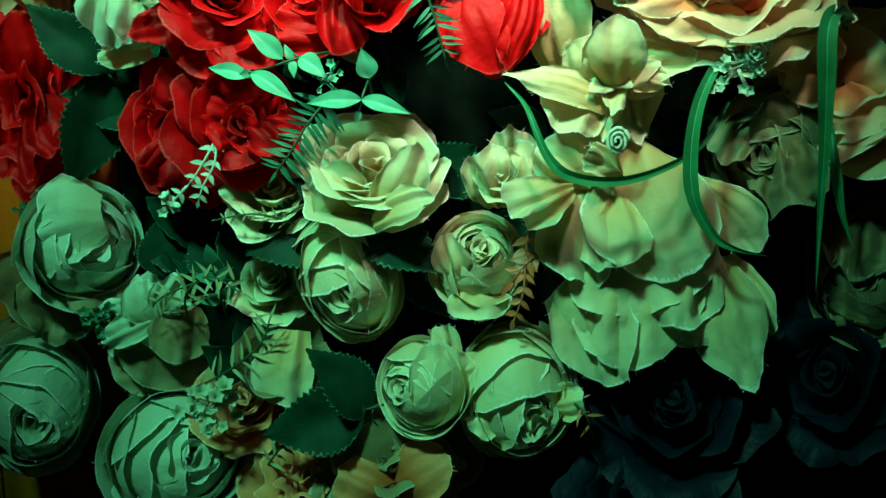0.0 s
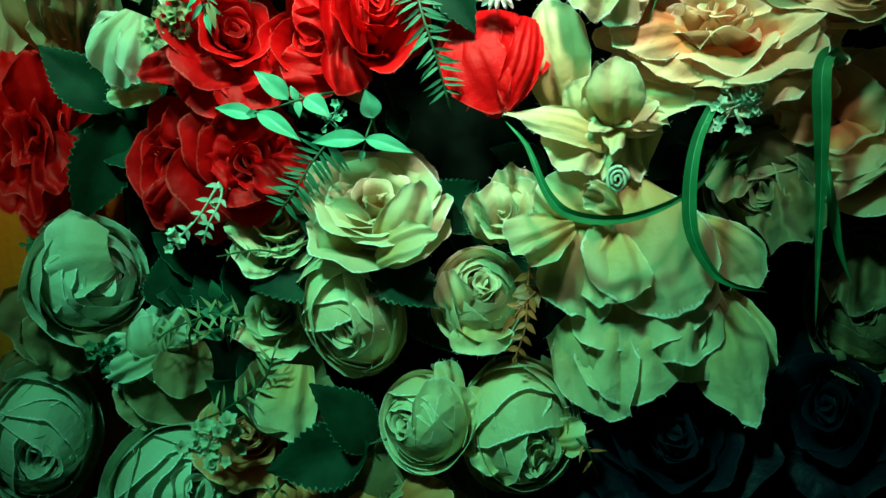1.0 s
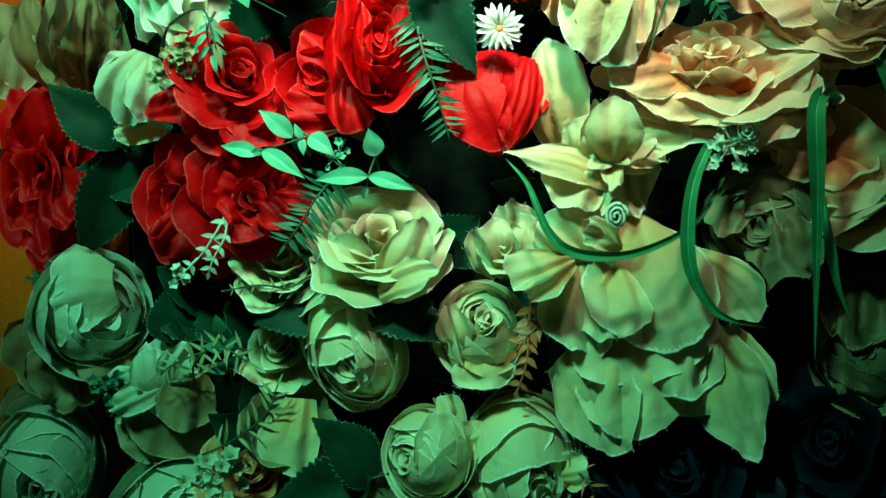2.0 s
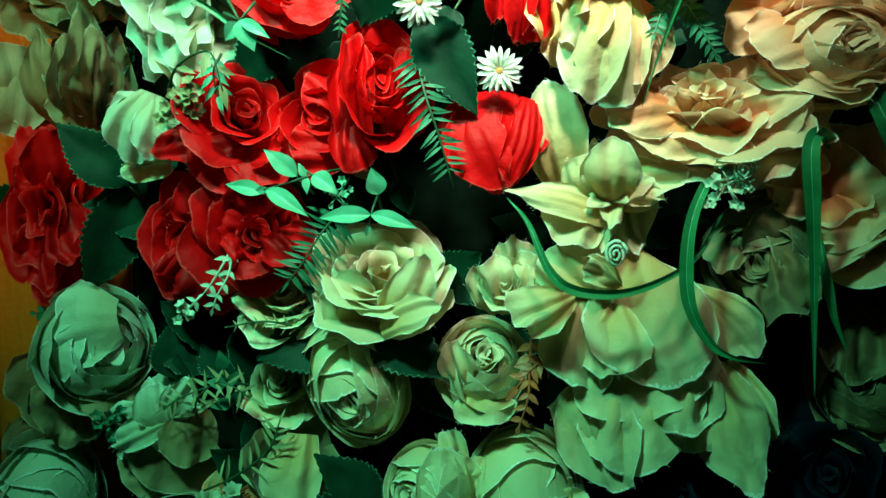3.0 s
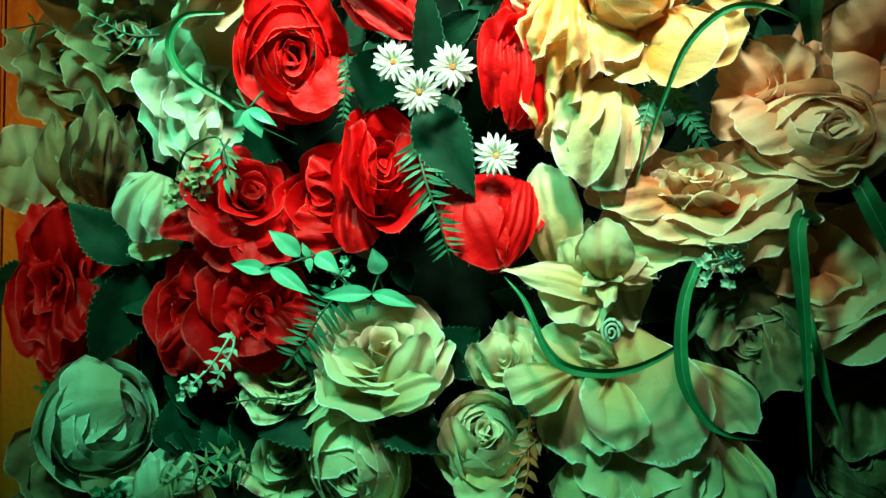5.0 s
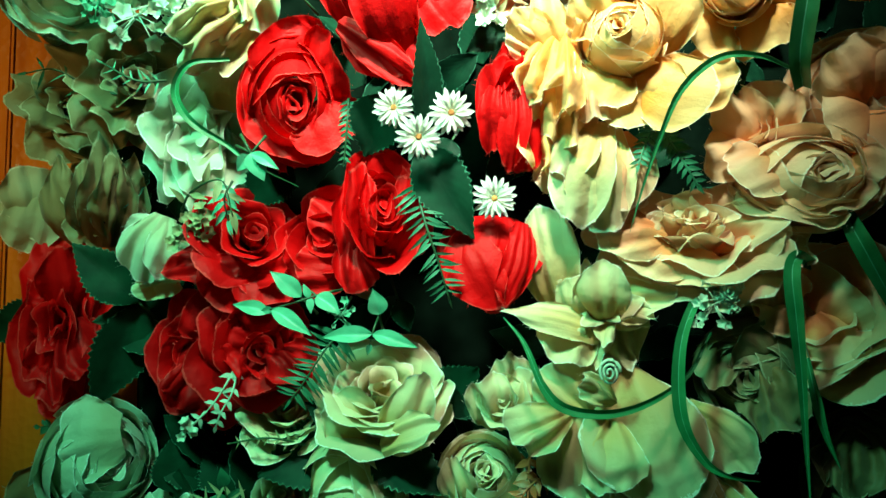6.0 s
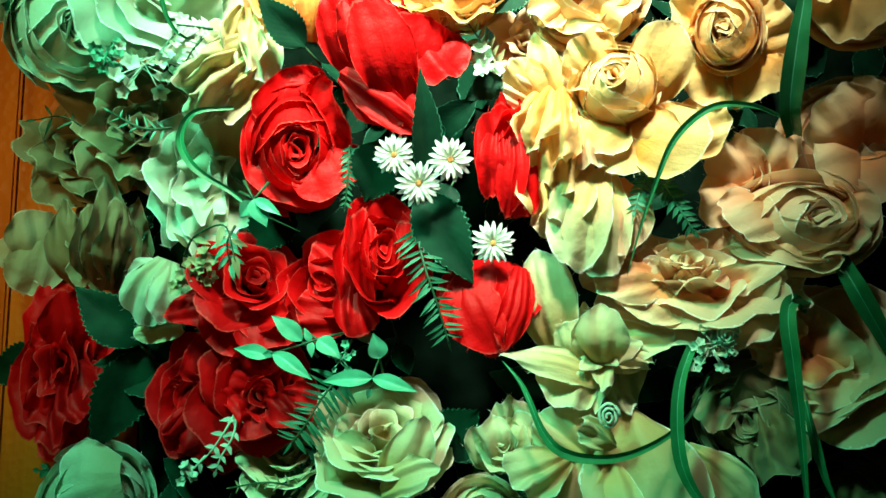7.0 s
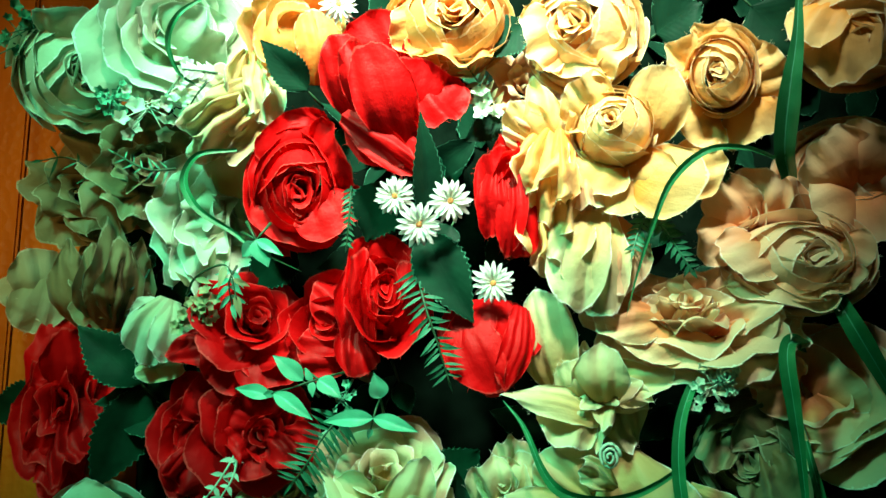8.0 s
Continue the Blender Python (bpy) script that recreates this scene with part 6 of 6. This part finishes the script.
rose_leaf('pale mint smooth leaf above a cream rose', (-0.053, 0.477, 1.331), (-0.088, 0.480, 1.329), (0.103, -0.952, 0.290), 0.0125, 24, 0.45, 640, SPRIG)
rose_leaf('pale mint smooth leaf above a cream rose', (-0.053, 0.477, 1.331), (-0.022, 0.470, 1.322), (0.103, -0.952, 0.288), 0.0112, 24, 0.45, 640, SPRIG)
rose_leaf('pale mint smooth leaf above a cream rose', (-0.048, 0.478, 1.345), (-0.052, 0.472, 1.362), (0.094, -0.961, 0.261), 0.0142, 24, 0.45, 652, SPRIG)
rose_leaf('pale mint smooth leaf above a cream rose', (-0.070, 0.500, 1.365), (-0.049, 0.495, 1.354), (0.129, -0.965, 0.228), 0.0097, 24, 0.45, 600, SPRIG)
floret_sprig('cluster of small mint buds above a cream rose', [(-0.071, 0.502, 1.358), (-0.075, 0.489, 1.347), (-0.078, 0.483, 1.342)], 10, SPRIG, 0.0042, 0.0084, (0.136, -0.987, 0.088), 3)
sprig('green fern frond with narrow leaflets over a red flower', [(-0.079, 0.502, 1.333), (-0.092, 0.496, 1.316), (-0.104, 0.495, 1.297), (-0.115, 0.498, 1.283)], 16, FERN, 0.0239, (0.152, -0.979, 0.136), 0.0011, 'fern frond', True, 0.15, 5, sweep=70)
sprig('green fern frond with narrow leaflets beside a red bud', [(-0.022, 0.477, 1.441), (-0.015, 0.463, 1.410), (-0.006, 0.462, 1.382), (0.002, 0.469, 1.354)], 18, FERN, 0.0217, (0.044, -0.998, 0.054), 0.0011, 'fern frond', True, 0.15, 6, sweep=65)
sprig('green fern frond with narrow leaflets beside a red rose', [(-0.070, 0.478, 1.502), (-0.071, 0.475, 1.479), (-0.074, 0.482, 1.455)], 12, FERN, 0.0094, (0.128, -0.990, -0.055), 0.0011, 'fern frond', True, 0.3, 7, sweep=55)
sprig('green cypress-like sprig under a yellow rose', [(0.147, 0.457, 1.476), (0.157, 0.447, 1.454), (0.171, 0.446, 1.429)], 12, FERN, 0.0138, (-0.265, -0.964, -0.012), 0.0011, 'fern frond', True, 0.35, 8, FERN, sweep=55)
sprig('green cypress-like sprig under a yellow rose', [(0.147, 0.457, 1.476), (0.137, 0.452, 1.459), (0.131, 0.447, 1.444)], 8, FERN, 0.0122, (-0.265, -0.964, -0.012), 0.0011, 'fern frond', True, 0.35, 9, FERN, sweep=55)
sprig('silvery filler sprig hanging over a red flower', [(-0.159, 0.515, 1.309), (-0.166, 0.508, 1.293), (-0.179, 0.510, 1.275), (-0.201, 0.518, 1.256)], 5, SILVER, 0.0096, (0.289, -0.939, 0.184), 0.0011, 'sprig', True, 0.36, 11, SILVER, sweep=55)
sprig('silvery filler sprig hanging over a red flower', [(-0.159, 0.515, 1.309), (-0.160, 0.507, 1.289), (-0.169, 0.508, 1.273), (-0.174, 0.511, 1.261)], 6, SILVER, 0.0080, (0.289, -0.939, 0.184), 0.0011, 'sprig', True, 0.4, 12, SILVER, sweep=55)
floret_sprig('silvery filler tips over a red flower', [(-0.183, 0.515, 1.273), (-0.194, 0.516, 1.261), (-0.199, 0.517, 1.256)], 6, SILVER, 0.0068, 0.0064, (0.328, -0.912, 0.248), 13)
floret_sprig('silvery white filler beside a peach flower', [(0.213, 0.485, 1.367), (0.195, 0.468, 1.357), (0.182, 0.461, 1.348)], 39, SILVER, 0.0048, 0.0148, (-0.391, -0.917, 0.076), 13)
floret_sprig('white filler blossoms below a mint rose', [(-0.258, 0.506, 1.564), (-0.224, 0.477, 1.567), (-0.204, 0.461, 1.573)], 21, SILVER, 0.0083, 0.0206, (0.395, -0.911, -0.118), 14)
floret_sprig('green filler buds below a mint rose', [(-0.248, 0.492, 1.568), (-0.252, 0.472, 1.572), (-0.257, 0.474, 1.570)], 21, SPRIG, 0.0052, 0.0125, (0.388, -0.912, -0.133), 15)
sprig('white feathery cloth filler sprig', [(-0.165, 0.449, 1.581), (-0.179, 0.446, 1.582), (-0.190, 0.445, 1.583)], 8, WHITE, 0.0108, (0.288, -0.938, -0.193), 0.0011, 'sprig', True, 0.4, 16, sweep=55)
sprig('white feathery cloth filler sprig', [(-0.172, 0.452, 1.578), (-0.180, 0.452, 1.567), (-0.190, 0.459, 1.557)], 8, WHITE, 0.0100, (0.298, -0.936, -0.185), 0.0011, 'sprig', True, 0.4, 17, sweep=55)
floret_sprig('green filler buds near orange boards', [(-0.369, 0.522, 1.621), (-0.337, 0.491, 1.626), (-0.318, 0.472, 1.636)], 27, FERN, 0.0068, 0.0167, (0.500, -0.850, -0.166), 18)
floret_sprig('straw-coloured filler beside a pale rose', [(-0.224, 0.537, 1.392), (-0.196, 0.507, 1.408), (-0.184, 0.502, 1.420)], 24, STRAW, 0.0065, 0.0128, (0.353, -0.923, 0.153), 19)
sprig('straw-coloured sprig above a pale rose', [(-0.204, 0.515, 1.426), (-0.191, 0.499, 1.438), (-0.165, 0.487, 1.444), (-0.156, 0.486, 1.418)], 6, STRAW, 0.0178, (0.335, -0.938, 0.095), 0.0011, 'sprig', False, 0.3, 20, sweep=55)
sprig('straw-coloured filler behind red flowers', [(0.041, 0.473, 1.556), (0.027, 0.450, 1.570), (0.015, 0.437, 1.582)], 9, STRAW, 0.0155, (-0.069, -0.986, -0.153), 0.0011, 'sprig', True, 0.3, 21, sweep=55)
floret_sprig('white filler bud behind red flowers', [(0.041, 0.473, 1.556), (0.034, 0.455, 1.554), (0.029, 0.454, 1.558)], 9, SILVER, 0.0084, 0.0077, (-0.069, -0.986, -0.153), 22)
sprig('rust-coloured filler between cream roses', [(0.061, 0.513, 1.241), (0.057, 0.492, 1.223), (0.055, 0.486, 1.201), (0.048, 0.488, 1.178)], 8, RUST, 0.0146, (-0.115, -0.944, 0.311), 0.0011, 'sprig', True, 0.42, 23, RUST, sweep=55)
sprig('rust-coloured filler between cream roses', [(0.077, 0.511, 1.224), (0.061, 0.491, 1.224), (0.047, 0.489, 1.208)], 5, RUST, 0.0130, (-0.145, -0.929, 0.339), 0.0011, 'sprig', True, 0.42, 43, RUST, sweep=55)
sprig('rust-coloured wiry tendrils below a rose', [(0.089, 0.505, 1.121), (0.099, 0.484, 1.116), (0.107, 0.491, 1.097)], 5, RUST, 0.0165, (-0.161, -0.844, 0.511), 0.0011, 'sprig', False, 0.15, 24, sweep=55)
sprig('wispy straw filler among shaded flowers', [(-0.161, 0.570, 1.193), (-0.179, 0.544, 1.200), (-0.209, 0.540, 1.190), (-0.224, 0.543, 1.180)], 9, STRAW, 0.0209, (0.262, -0.891, 0.371), 0.0011, 'sprig', True, 0.16, 25, sweep=55)
sprig('wispy straw sprig among shaded flowers', [(-0.208, 0.574, 1.102), (-0.168, 0.538, 1.128), (-0.137, 0.523, 1.154), (-0.128, 0.523, 1.176)], 10, STRAW, 0.0234, (0.317, -0.811, 0.492), 0.0011, 'sprig', True, 0.16, 26, sweep=55)
sprig('wispy straw sprig among shaded flowers', [(-0.207, 0.569, 1.165), (-0.195, 0.537, 1.190), (-0.172, 0.522, 1.206), (-0.146, 0.517, 1.194)], 8, STRAW, 0.0228, (0.328, -0.852, 0.408), 0.0011, 'sprig', True, 0.14, 27, sweep=55)
sprig('green bud sprig among shaded flowers', [(-0.173, 0.562, 1.167), (-0.169, 0.532, 1.196), (-0.170, 0.522, 1.217)], 3, FERN, 0.0153, (0.282, -0.867, 0.411), 0.0011, 'sprig', True, 0.6, 28, sweep=55)
floret_sprig('wispy mint filler over a mint rose', [(-0.181, 0.548, 1.106), (-0.175, 0.517, 1.108), (-0.184, 0.518, 1.099)], 24, MINT, 0.0087, 0.0170, (0.291, -0.815, 0.501), 29)
sprig('wispy straw sprig low in shade', [(-0.141, 0.542, 1.048), (-0.122, 0.523, 1.075), (-0.104, 0.521, 1.085)], 6, STRAW, 0.0161, (0.225, -0.780, 0.584), 0.0011, 'sprig', True, 0.2, 30, sweep=55)
sprig('thin dark sprig under a cream rose', [(-0.110, 0.529, 1.245), (-0.135, 0.514, 1.253), (-0.166, 0.520, 1.248)], 8, STRAW, 0.0100, (0.199, -0.934, 0.298), 0.0011, 'sprig', True, 0.2, 31, sweep=55)
sprig('green wiry sprig before orange boards', [(-0.267, 0.542, 1.526), (-0.288, 0.536, 1.530), (-0.313, 0.528, 1.543), (-0.341, 0.535, 1.543)], 5, FERN, 0.0192, (0.394, -0.918, -0.047), 0.0011, 'sprig', True, 0.12, 32, sweep=55)
sprig('wiry mint sprig on a shaded flower', [(-0.212, 0.500, 1.524), (-0.231, 0.490, 1.521), (-0.256, 0.487, 1.534)], 7, SPRIG, 0.0134, (0.344, -0.937, -0.066), 0.0011, 'sprig', True, 0.15, 33, sweep=55)
sprig('straw sprig beside a pale rose', [(-0.161, 0.501, 1.446), (-0.165, 0.495, 1.432), (-0.163, 0.499, 1.415)], 5, SPRIG, 0.0149, (0.275, -0.960, 0.056), 0.0011, 'sprig', True, 0.3, 34, sweep=55)
sprig('green tip of sprig near orange boards', [(-0.345, 0.614, 1.244), (-0.349, 0.604, 1.249), (-0.360, 0.608, 1.248)], 4, FERN, 0.0097, (0.478, -0.833, 0.278), 0.0011, 'sprig', True, 0.5, 35, sweep=55)
floret_sprig('green filler tuft in shade', [(-0.307, 0.601, 1.138), (-0.285, 0.577, 1.159), (-0.274, 0.574, 1.164)], 15, FERN, 0.0076, 0.0121, (0.434, -0.796, 0.422), 36)
spiral_tendril('coiled mint tendril on a cream bloom', (0.111, 0.463, 1.304), (-0.233, -0.973, -0.007), 0.0075)
spiral_tendril('coiled mint tendril over white filler', (0.194, 0.458, 1.359), (-0.388, -0.914, -0.119), 0.0070)
